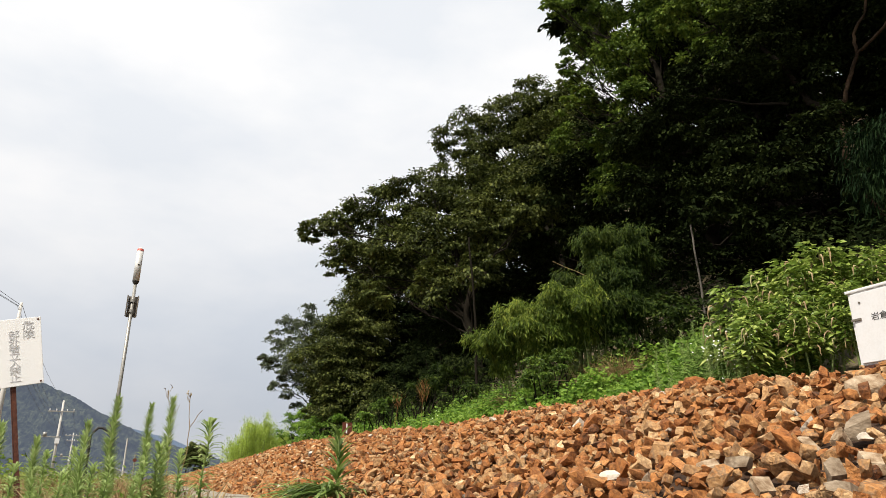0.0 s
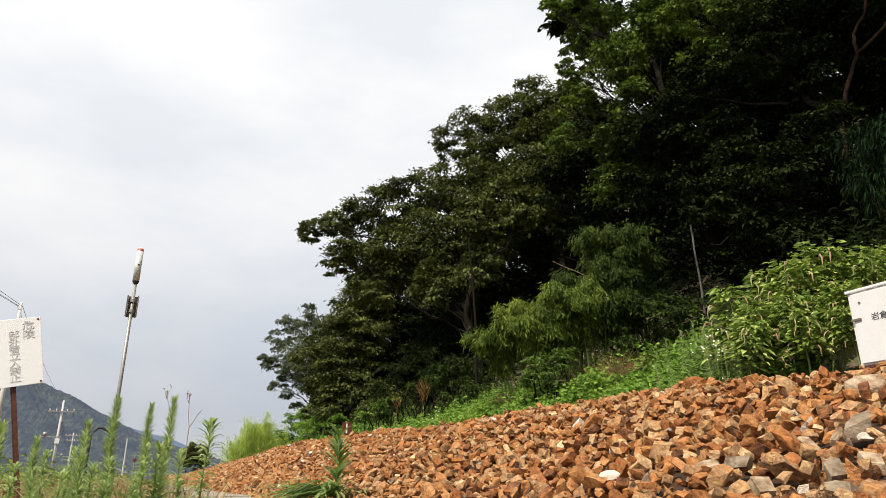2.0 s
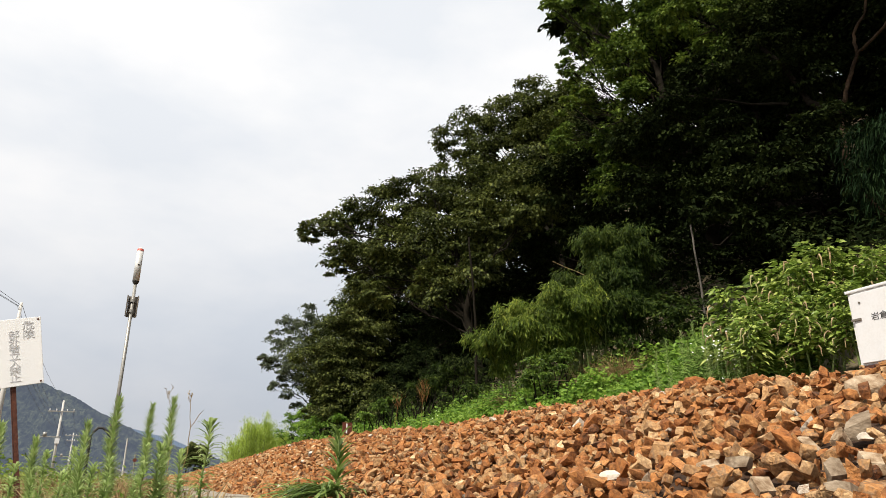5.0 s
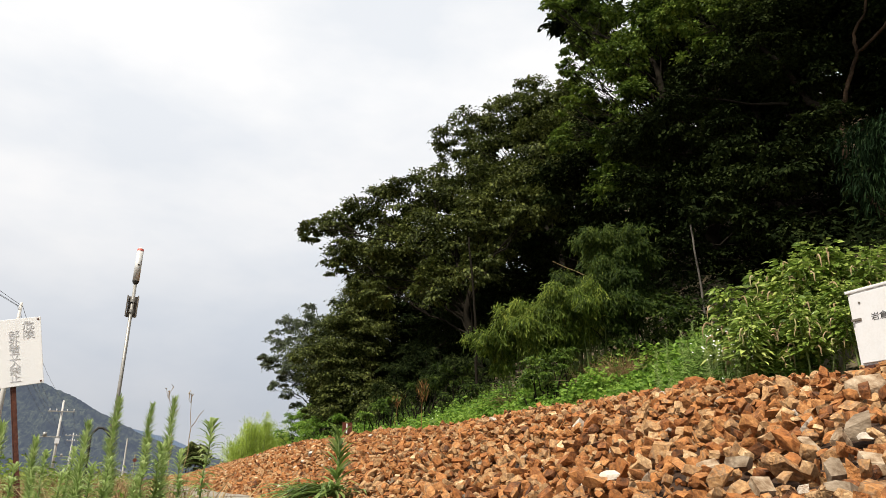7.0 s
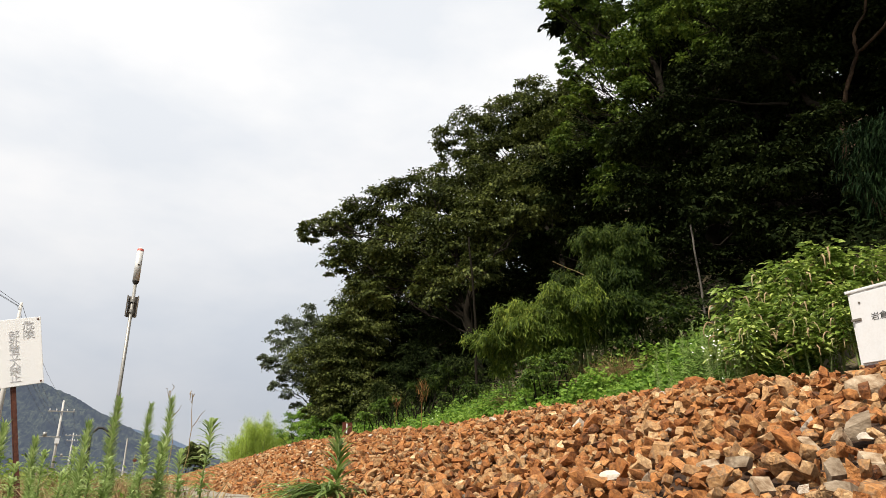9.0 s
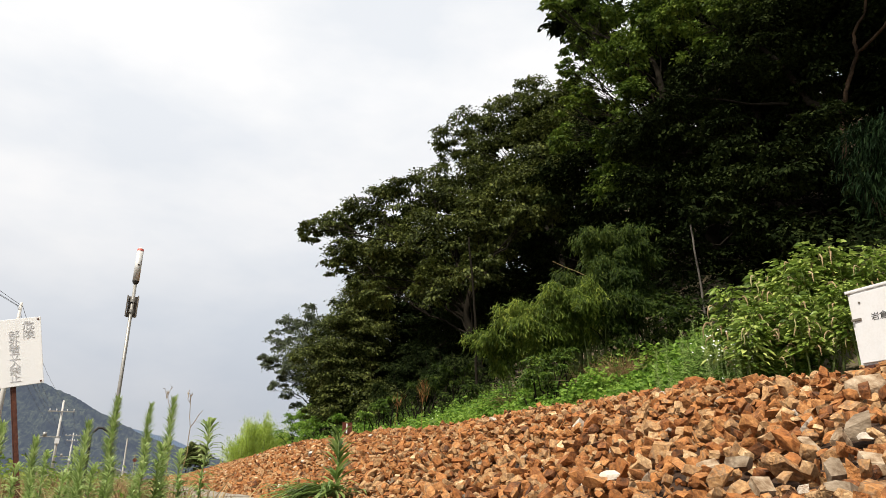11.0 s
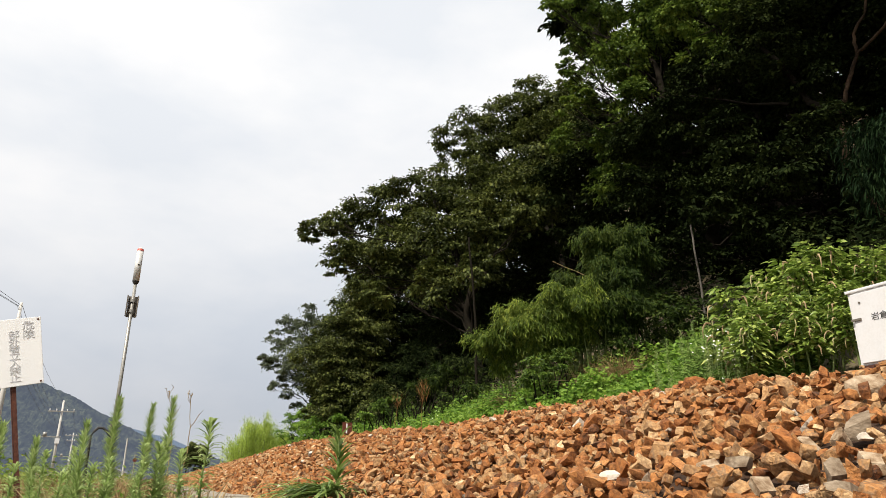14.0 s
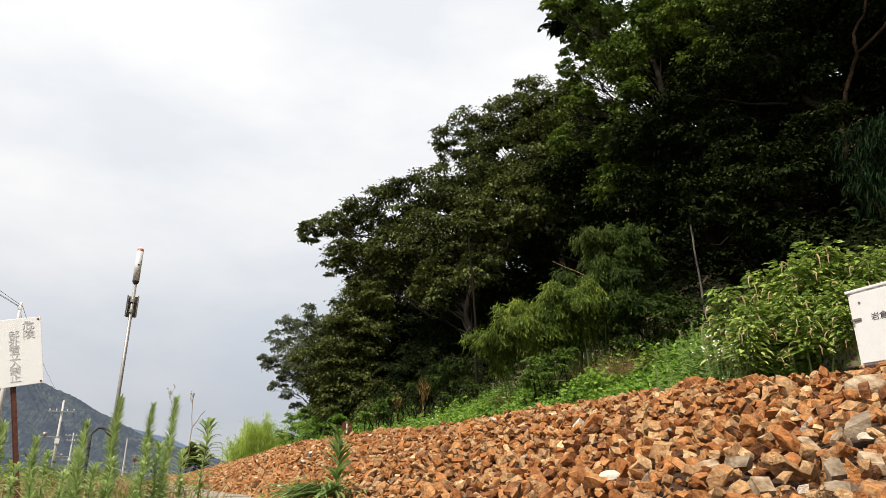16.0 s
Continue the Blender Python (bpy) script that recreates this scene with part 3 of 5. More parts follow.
    tree("tree", (11.5, 10.6), [(9.52, 14.09, 13.74, 0.3), (10.61, 13.28, 12.94, 0.57), (9.89, 12.58, 11.04, 0.3), (10.24, 12.29, 10.78, 0.74), (9.74, 13.94, 11.54, 0.13), (10.85, 11.76, 11.66, 0.79), (10.48, 12.09, 9.44, 0.66), (10.42, 13.43, 8.83, 0.62),
          (10.08, 14.91, 9.78, 0.46), (10.48, 13.39, 7.84, 0.62), (10.2, 13.6, 10.13, 0.38), (9.43, 13.20, 11.78, 0.30), (9.20, 13.20, 10.63, 0.26), (9.55, 13.20, 10.07, 0.40), (9.03, 13.20, 9.72, 0.25), (10.09, 13.20, 12.53, 0.45),
          (8.69, 13.20, 12.74, 0.25), (9.17, 13.20, 12.77, 0.28), (9.82, 13.20, 13.03, 0.44), (9.56, 13.20, 12.06, 0.36), (10.00, 13.20, 11.51, 0.44), (9.01, 13.20, 10.97, 0.15), (9.36, 13.20, 10.41, 0.25)],
         0.125, M_LEAF_LUSH, "large overhanging broadleaf tree above the bank", girth=0.17, sways=0.2, density=92)
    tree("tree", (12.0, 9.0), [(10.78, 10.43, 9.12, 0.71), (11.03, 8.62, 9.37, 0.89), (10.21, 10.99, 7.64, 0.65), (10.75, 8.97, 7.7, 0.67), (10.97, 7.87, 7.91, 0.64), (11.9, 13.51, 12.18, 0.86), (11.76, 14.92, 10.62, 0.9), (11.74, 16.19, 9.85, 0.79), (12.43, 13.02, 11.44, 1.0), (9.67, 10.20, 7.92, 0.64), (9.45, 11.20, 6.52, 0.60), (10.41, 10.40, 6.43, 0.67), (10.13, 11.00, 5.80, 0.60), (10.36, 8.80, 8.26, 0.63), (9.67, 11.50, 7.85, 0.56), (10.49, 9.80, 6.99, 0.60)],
         0.115, M_LEAF_SHADED, "large dark broadleaf tree above the bank", girth=0.17, sways=0.2, density=105)
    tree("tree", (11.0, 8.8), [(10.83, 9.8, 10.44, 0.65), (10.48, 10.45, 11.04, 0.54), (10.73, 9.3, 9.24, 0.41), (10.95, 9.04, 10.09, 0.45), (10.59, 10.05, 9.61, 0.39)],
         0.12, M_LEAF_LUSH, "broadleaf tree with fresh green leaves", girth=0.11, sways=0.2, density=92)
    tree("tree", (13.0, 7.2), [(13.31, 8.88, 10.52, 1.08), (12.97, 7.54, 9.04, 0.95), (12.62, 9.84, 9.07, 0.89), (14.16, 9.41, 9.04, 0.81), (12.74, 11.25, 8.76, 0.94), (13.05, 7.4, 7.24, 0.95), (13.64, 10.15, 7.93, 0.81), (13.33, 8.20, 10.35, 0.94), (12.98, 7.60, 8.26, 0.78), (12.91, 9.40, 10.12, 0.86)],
         0.150, M_LEAF_SHADED, "large dark evergreen tree with bare crooked limbs", girth=0.22, sways=0.15, density=77)
    # Tree added above the view: its crown keeps sun off the wood.
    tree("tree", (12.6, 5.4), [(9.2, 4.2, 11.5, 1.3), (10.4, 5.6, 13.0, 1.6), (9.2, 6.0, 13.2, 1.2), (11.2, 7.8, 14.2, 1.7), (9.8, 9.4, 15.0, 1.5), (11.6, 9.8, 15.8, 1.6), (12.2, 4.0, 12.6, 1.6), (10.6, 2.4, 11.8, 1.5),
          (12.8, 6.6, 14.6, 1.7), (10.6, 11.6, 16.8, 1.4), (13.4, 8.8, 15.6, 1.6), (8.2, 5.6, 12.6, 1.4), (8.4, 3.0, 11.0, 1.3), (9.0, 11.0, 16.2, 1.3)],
         0.44, M_LEAF_LUSH, "unseen added tree whose high crown shades the slope", girth=0.26, density=62)
    # Inner trees fill the wood's black depth with shade-coloured leaves.
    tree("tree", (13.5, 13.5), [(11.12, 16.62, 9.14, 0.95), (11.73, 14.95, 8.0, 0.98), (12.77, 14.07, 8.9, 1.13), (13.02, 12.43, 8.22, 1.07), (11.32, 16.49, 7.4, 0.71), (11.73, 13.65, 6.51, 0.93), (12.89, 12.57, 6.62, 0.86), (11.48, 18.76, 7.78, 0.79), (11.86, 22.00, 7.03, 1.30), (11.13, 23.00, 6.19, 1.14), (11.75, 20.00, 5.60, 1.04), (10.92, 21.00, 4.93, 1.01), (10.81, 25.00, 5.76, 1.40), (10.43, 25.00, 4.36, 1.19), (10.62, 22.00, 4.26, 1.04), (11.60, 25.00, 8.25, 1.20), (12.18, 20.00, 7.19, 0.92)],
         0.175, M_LEAF_SHADED, "shaded evergreen tree inside the wood", girth=0.09, density=77)
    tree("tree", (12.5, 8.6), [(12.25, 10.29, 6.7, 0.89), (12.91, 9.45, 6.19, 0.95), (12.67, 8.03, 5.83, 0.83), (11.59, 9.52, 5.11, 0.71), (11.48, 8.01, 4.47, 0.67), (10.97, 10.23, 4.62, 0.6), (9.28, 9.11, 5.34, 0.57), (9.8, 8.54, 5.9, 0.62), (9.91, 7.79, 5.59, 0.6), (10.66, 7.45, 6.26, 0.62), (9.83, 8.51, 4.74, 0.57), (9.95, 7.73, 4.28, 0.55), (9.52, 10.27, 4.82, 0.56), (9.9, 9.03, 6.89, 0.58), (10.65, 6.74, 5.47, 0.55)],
         0.120, M_LEAF_SHADED, "shaded evergreen tree inside the wood", girth=0.13, density=77)
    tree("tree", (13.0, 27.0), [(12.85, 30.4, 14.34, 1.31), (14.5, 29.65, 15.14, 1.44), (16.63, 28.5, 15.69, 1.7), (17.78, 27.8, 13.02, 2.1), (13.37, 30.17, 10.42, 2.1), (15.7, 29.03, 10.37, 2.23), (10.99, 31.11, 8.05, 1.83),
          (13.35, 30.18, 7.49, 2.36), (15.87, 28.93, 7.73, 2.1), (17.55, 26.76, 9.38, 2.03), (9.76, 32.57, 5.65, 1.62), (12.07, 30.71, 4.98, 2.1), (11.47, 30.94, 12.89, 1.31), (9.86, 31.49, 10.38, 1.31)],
         0.250, M_LEAF_SHADED, "shaded evergreen tree deep in the wood", girth=0.24, density=64)
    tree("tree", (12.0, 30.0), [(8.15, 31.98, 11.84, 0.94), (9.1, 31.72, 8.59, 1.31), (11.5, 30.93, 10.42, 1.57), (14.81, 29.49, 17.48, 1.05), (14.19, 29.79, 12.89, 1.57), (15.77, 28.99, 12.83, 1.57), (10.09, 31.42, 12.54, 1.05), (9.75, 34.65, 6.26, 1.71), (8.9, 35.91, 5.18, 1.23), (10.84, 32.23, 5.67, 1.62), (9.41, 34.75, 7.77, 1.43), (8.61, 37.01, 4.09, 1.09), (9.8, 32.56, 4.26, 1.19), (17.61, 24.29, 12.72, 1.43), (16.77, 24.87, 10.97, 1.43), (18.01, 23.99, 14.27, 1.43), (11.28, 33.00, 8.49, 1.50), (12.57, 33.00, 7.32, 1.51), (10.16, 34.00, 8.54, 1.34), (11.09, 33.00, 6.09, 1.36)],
         0.250, M_LEAF_SHADED, "dark evergreen tree behind the wood's edge", girth=0.14, density=77)
    for bx, by, h in ((19, 8, 15), (20, 15, 15), (21, 22, 14), (26, 6, 15), (27, 14, 16), (28, 23, 15), (17, 3, 14), (24, 1, 15), (34, 12, 16),
                      (35, 24, 15), (15.5, 16.5, 7), (36, 2, 16), (17, 25, 9), (13, 38, 8), (16, 34, 9)):
        z0 = float(ground_z(bx, by))
        bl = []
        for k in range(11):
            a = rng.uniform(0, 6.283)
            q = rng.uniform(0.2, 0.3) * h
            bl.append((bx + q * math.cos(a), by + q * math.sin(a), z0 + h * rng.uniform(0.22, 0.95), h * rng.uniform(0.10, 0.16)))
        tree("tree", (bx, by), bl, 0.48 if by > 14 else 0.75, M_LEAF_SHADED, "evergreen tree high on the wooded hillside", girth=0.24, density=84)
    # slender trunks at the edge of the wood
    for p, q, r, m, lab in (((9.43, 9.68, 3.53), (9.36, 9.68, 5.1), 0.023, M_PALEBARK, "slender tree trunk with pale patchy bark"),
                            ((7.73, 16.26, 4.37), (7.59, 16.32, 6.82), 0.035, M_BARK_SHADED, "thin crooked grey tree trunk")):
        g = (p[0], p[1], float(ground_z(p[0], p[1])) - 0.1)
        v, f = tube(np.concatenate([wander(g, p, 5, 0.015)[:-1], wander(p, q, 7, 0.015)]) - np.array(g), np.linspace(r * 1.2, r * 0.7, 11), 9)
        root = new("tree")
        root.location = g
        put("trunk", mesh_np("trunk", v, [f]), m, root)
        tagged(root, lab, "tree")


build_trees()


def build_limbs():
    """Crooked bare limbs of the old tree; those that catch light get lighter bark."""
    reseed(21)
    p0 = (11.48, 7.1, 5.24)
    g = (p0[0] + 0.2, p0[1], float(ground_z(p0[0], p0[1])) - 0.1)
    root = new("tree")
    root.location = g
    for pts, r0, r1, m, nm in (((g, (11.25, 7.6, 5.6), (11.2, 7.41, 6.83), (11.2, 7.2, 7.3)), 0.055, 0.04, M_BARK_LIT, "trunk"),
                         (((11.2, 7.2, 7.3), (11.2, 7.05, 7.55), (11.2, 6.89, 7.8), (11.2, 6.88, 8.22), (11.25, 6.61, 8.55), (11.3, 6.45, 9.1)), 0.04, 0.02, M_BARK_LIT, "limb"),
                         (((11.2, 6.89, 7.8), (11.2, 6.62, 7.88), (11.2, 6.33, 7.99), (11.3, 6.0, 8.4)), 0.032, 0.02, M_BARK_LIT, "limb"),
                         (((11.2, 7.41, 6.83), (10.9, 7.8, 7.2), (10.76, 8.15, 8.29), (10.58, 8.55, 9.05)), 0.08, 0.03, M_BARK_SHADED, "limb"),
                         (((10.69, 8.08, 7.26), (10.34, 8.68, 7.52), (9.76, 10.31, 8.51)), 0.035, 0.012, M_BARK_SHADED, "limb")):
        q = np.array(pts) - np.array(g)
        s = np.concatenate([wander(a, b, 5, 0.05)[:-1] for a, b in zip(q[:-1], q[1:])] + [q[-1:]])
        v, f = tube(s, np.linspace(r0, r1, len(s)), 8)
        put(nm, mesh_np(nm, v, [f]), m, root)
    tagged(root, "old tree with crooked forking limbs under the canopy", "tree")


build_limbs()


def arching_bamboo(rows, leaf_mat, label):
    """Culms that rise and arch over, with narrow leaves hanging from side twigs; rows: crest of each arch and its spread."""
    bx, by = float(np.mean([r[0] for r in rows])) + 0.4, float(np.mean([r[1] for r in rows])) + 0.3
    bz = float(ground_z(bx, by)) - 0.05
    root = new("bamboo")
    root.location = (bx, by, bz)
    Ps, Ds = [], []
    for cx, cy, cz, spread in rows:
        for k in range(8):
            crest = np.array([cx - bx, cy - by, cz - bz]) + rng.normal(0, 0.35, 3) * spread * np.array([1, 1, 0.5])
            foot = np.array([crest[0] * 0.8 + 0.35 + rng.normal(0, 0.2), crest[1] * 0.8 + 0.25 + rng.normal(0, 0.2), 0.0])
            foot[2] = float(ground_z(bx + foot[0], by + foot[1])) - bz - 0.05
            a = rng.normal(math.pi * 1.22, 0.8)
            out = np.array([math.cos(a), math.sin(a), 0.0]) * spread * rng.uniform(0.7, 1.3)
            tip = crest + out + np.array([0, 0, -spread * rng.uniform(0.3, 0.9)])
            u = np.linspace(0, 1, 12)[:, None]
            pts = (1 - u) ** 2 * foot + 2 * u * (1 - u) * (crest * 1.0 + np.array([0, 0, 0.45 * spread])) + u ** 2 * tip
            v, f = tube(pts, np.linspace(0.011, 0.002, 12), 5)
            put("culm", mesh_np("culm", v, [f]), M_STEM, root)
            for h in rng.uniform(0.30, 1.0, 16):
                start = np.array([np.interp(h, u[:, 0], pts[:, c]) for c in range(3)])
                b = rng.uniform(0, 6.283)
                side = np.array([math.cos(b), math.sin(b), 0.0]) * 0.8 + unit(out) * 0.3
                reach = spread * rng.uniform(0.2, 0.6)
                n = 32
                w = rng.uniform(0.0, 1.0, (n, 1)) ** 0.8
                P = start + side * reach * w + np.array([0, 0, 1.0]) * reach * (0.7 * w - 1.5 * w ** 2) + rng.normal(0, 0.05, (n, 3))
                Ps.append(P)
                Ds.append(side[None] * 0.4 + np.array([0, 0, -0.85]) + rng.normal(0, 0.45, (n, 3)))
    P, D = np.concatenate(Ps), np.concatenate(Ds)
    N = np.array([-0.6, -0.5, 0.6]) + rng.normal(0, 0.4, P.shape)
    L = 0.115 * rng.uniform(0.6, 1.3, len(P))
    v, f = leaf_quads(P, D, N, L, L * 0.19)
    foliage = put("foliage", mesh_np("foliage", v, [f]), leaf_mat, root)
    sway(foliage, Matrix(), 0.5, 2.7, rng.uniform(0, 6))
    return tagged(root, label, "bamboo")


def feather_clump(blobs):
    """Upright feathery shoots, pale green, that stand in one thick clump."""
    bx, by = float(np.mean([b[0] for b in blobs])), float(np.mean([b[1] for b in blobs]))
    bz = float(ground_z(bx, by)) - 0.05
    root = new("bamboo_grass")
    root.location = (bx, by, bz)
    Ps, Ds, stems = [], [], []
    for x, y, z, r in blobs:
        for k in range(20):
            tip = np.array([x - bx, y - by, z - bz]) + rng.normal(0, 0.45, 3) * r + np.array([0, 0, r * 0.5])
            foot = np.array([tip[0] * 0.8, tip[1] * 0.9, 0.0])
            foot[2] = float(ground_z(bx + foot[0], by + foot[1])) - bz - 0.05
            pts = wander(foot, tip, 6, 0.04)
            stems.append(tube(pts, np.linspace(0.02, 0.006, 6), 4))
            h = rng.uniform(0.1, 1, 200)
            P = np.stack([np.interp(h, np.linspace(0, 1, 6), pts[:, c]) for c in range(3)], -1)
            Ps.append(P + rng.normal(0, 0.10, P.shape))
            Ds.append(np.stack([rng.normal(0, 0.6, 200), rng.normal(0, 0.6, 200), np.ones(200)], -1))
    v, f = join(stems)
    put("stems", mesh_np("stem", v, [f]), M_STEM, root)["kind"] = "stuff"
    P, D = np.concatenate(Ps), np.concatenate(Ds)
    L = 0.19 * rng.uniform(0.5, 1.3, len(P))
    v, f = leaf_quads(P, D, np.array([-0.6, -0.8, 0.5]) + rng.normal(0, 0.4, P.shape), L, L * 0.13)
    fo = put("foliage", mesh_np("foliage", v, [f]), M_FAR_LEAF, root)
    sway(fo, Matrix(), 0.4, 2.8, 1.0)
    tagged(root, "feathery bright green bamboo grass by the line", "bamboo")


def build_shrubs():
    reseed(22)
    for rows, m, lab in (([(6.0, 11.6, 3.1, 0.32), (6.2, 11.3, 3.38, 0.40), (6.42, 10.95, 3.5, 0.40), (6.6, 10.6, 3.34, 0.38), (6.9, 10.54, 3.65, 0.48), (7.13, 10.14, 3.58, 0.43), (6.87, 10.40, 3.59, 0.36), (7.19, 10.30, 3.84, 0.34), (6.41, 10.60, 3.13, 0.36)], M_BAMBOO, "arching dwarf bamboo with drooping yellow-green leaves"),
                          ([(7.48, 10.39, 4.18, 0.43), (7.84, 10.37, 4.75, 0.41), (7.64, 10.52, 5.01, 0.31), (8.12, 10.15, 5.01, 0.37), (7.82, 10.13, 4.21, 0.41), (8.21, 10.08, 4.59, 0.37), (7.54, 10.1, 3.61, 0.42), (7.87, 9.84, 3.69, 0.4)], M_BAMBOO_SHADED,
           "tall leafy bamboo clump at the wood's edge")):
        root = arching_bamboo(rows, m, lab)
        if m is M_BAMBOO:
            for a, b in (((6.79, 10.74, 4.34), (7.48, 10.51, 4.02)), ((6.7, 10.19, 3.52), (7.44, 10.17, 3.75))):
                v, f = tube(wander(np.array(a) - np.array(root.location), np.array(b) - np.array(root.location), 6, 0.04), np.linspace(0.005, 0.008, 6), 5)
                put("dead_culm", mesh_np("culm", v, [f]), M_STRAW, root, "dead straw-coloured cane")
    shrub("shrub", [(8.36, 9.96, 3.22, 0.52), (8.45, 9.35, 2.89, 0.46), (7.76, 9.93, 2.63, 0.48), (8.88, 10.04, 3.62, 0.43), (8.81, 9.28, 3.11, 0.37)], 0.10, M_BAMBOO_SHADED,
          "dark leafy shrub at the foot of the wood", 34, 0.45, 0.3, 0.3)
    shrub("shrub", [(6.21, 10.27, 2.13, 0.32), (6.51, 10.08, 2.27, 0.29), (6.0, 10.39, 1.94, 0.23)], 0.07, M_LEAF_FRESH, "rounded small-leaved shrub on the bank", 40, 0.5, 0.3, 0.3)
    shrub("shrub", [(7.62, 20.64, 3.78, 0.91), (6.85, 20.9, 3.05, 0.7), (8.09, 19.38, 3.54, 0.77), (6.53, 21.01, 2.51, 0.45), (8.39, 18.16, 3.46, 0.63), (7.44, 19.64, 2.76, 0.5), (7.93, 18.36, 2.72, 0.54)], 0.17, M_LEAF_SHADED,
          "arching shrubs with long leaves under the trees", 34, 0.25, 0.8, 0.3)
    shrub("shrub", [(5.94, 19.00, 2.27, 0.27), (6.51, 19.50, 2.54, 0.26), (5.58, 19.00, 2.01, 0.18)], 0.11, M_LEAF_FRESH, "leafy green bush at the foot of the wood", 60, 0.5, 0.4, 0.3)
    shrub("shrub", [(7.65, 19.00, 3.24, 0.52), (7.87, 18.00, 3.41, 0.47), (7.33, 19.50, 2.91, 0.35), (7.47, 16.00, 2.51, 0.36), (7.39, 17.50, 2.45, 0.32)], 0.15, M_BAMBOO_SHADED, "shaded fern-like shrub under the trees", 60, 0.25, 0.8, 0.3)
    feather_clump([(5.74, 43.62, 2.71, 0.84), (5.18, 43.69, 2.31, 0.77), (6.65, 43.49, 2.86, 0.84), (4.66, 43.75, 1.97, 0.49), (7.34, 43.38, 2.53, 0.63), (6.11, 43.57, 2.19, 0.84), (6.36, 43.54, 3.19, 0.56), (5.44, 43.66, 3.1, 0.56)])
    shrub("shrub", [(6.47, 33.38, 2.48, 0.65), (6.81, 31.27, 2.53, 0.66), (7.07, 29.15, 2.54, 0.57), (6.61, 37.42, 2.52, 0.6), (6.68, 32.32, 2.09, 0.52), (6.9, 37.37, 3.22, 0.72), (7.21, 35.27, 3.36, 0.69), (7.6, 33.14, 3.15, 0.65), (7.13, 25.0, 2.33, 0.45), (7.19, 21.85, 2.25, 0.4), (7.0, 26.08, 2.05, 0.39)], 0.16, M_HERB, "low leafy shrubs on the verge", 36, 0.5, 0.2, 0.3)
    shrub("tree", [(3.41, 61.91, 2.76, 0.59), (2.86, 61.93, 2.52, 0.44), (4.09, 61.87, 2.67, 0.44), (3.47, 61.9, 2.26, 0.64), (3.53, 61.9, 1.72, 0.69), (2.84, 61.94, 1.99, 0.54), (4.16, 61.86, 2.0, 0.54)], 0.22, M_LEAF_MID, "small rounded dark tree far down the line", 150, 0.5, 0.2, 0, "tree")


build_shrubs()


def scatter_leaves(name, n, region, height, leaf, slim, material, label, droop=0.3, keep=None, clump=0.5):
    """Low leafy growth over a stretch of bank: joined leaves."""
    x0, x1, y0, y1 = region
    k = max(1, n // 30)
    X, Y = rng.uniform(x0, x1, k), y0 + (y1 - y0) * rng.uniform(0, 1, k) ** 1.6
    if keep is not None:
        ok = keep(X, Y)
        X, Y = X[ok], Y[ok]
    k = len(X)
    grow = np.broadcast_to(height(X, Y), X.shape)
    ox, oy = rng.normal(0, clump * 0.3, (k, 30)), rng.normal(0, clump * 0.3, (k, 30))
    oz = grow[:, None] * rng.uniform(0.05, 1.0, (k, 30)) ** 0.7 * np.exp(-(ox ** 2 + oy ** 2) / (clump ** 2))
    px, py = (X[:, None] + ox).ravel(), (Y[:, None] + oy).ravel()
    P = np.stack([px, py, ground_z(px, py) + oz.ravel()], -1)
    D = np.stack([rng.normal(0, 1, len(P)), rng.normal(0, 1, len(P)), rng.uniform(-0.5, 0.6, len(P))], -1)
    N = np.array([-0.55, -0.4, 0.7]) + rng.normal(0, 0.4, P.shape)
    L = leaf * rng.uniform(0.6, 1.4, len(P)) * (1 + 0.02 * np.maximum(py - 12, 0))
    v, f = leaf_quads(P, D, N, L, L * slim)
    return tagged(put(name, mesh_np(name, v, [f]), material), label, "plants", kind="stuff")


def grass(name, n, region, length, width, material, label, lean=0.35, skew=1.6, base=None):
    x0, x1, y0, y1 = region
    X, Y = rng.uniform(x0, x1, n), y0 + (y1 - y0) * rng.uniform(0, 1, n) ** skew
    P = np.stack([X, Y, (base or ground_z)(X, Y) - 0.01], -1)
    D = np.stack([rng.normal(0, lean, n), rng.normal(0, lean, n), np.ones(n)], -1)
    N = rng.normal(0, 1, (n, 3)) * np.array([1, 1, 0.2])
    L = length * rng.uniform(0.45, 1.3, n)
    v, f = leaf_blades(P, D, N, L, np.full(n, width), 0.45, ((0.0, 0.8), (0.5, 0.8), (1.0, 0.02)), 0.1)
    return tagged(put(name, mesh_np(name, v, [f]), material), label, "grass", kind="stuff")


def open_bank(x, y):
    """Outside the deep shade under the pokeweed."""
    return ~((x > 4.8) & (x < 7.0) & (y > 2.6) & (y < 5.2))


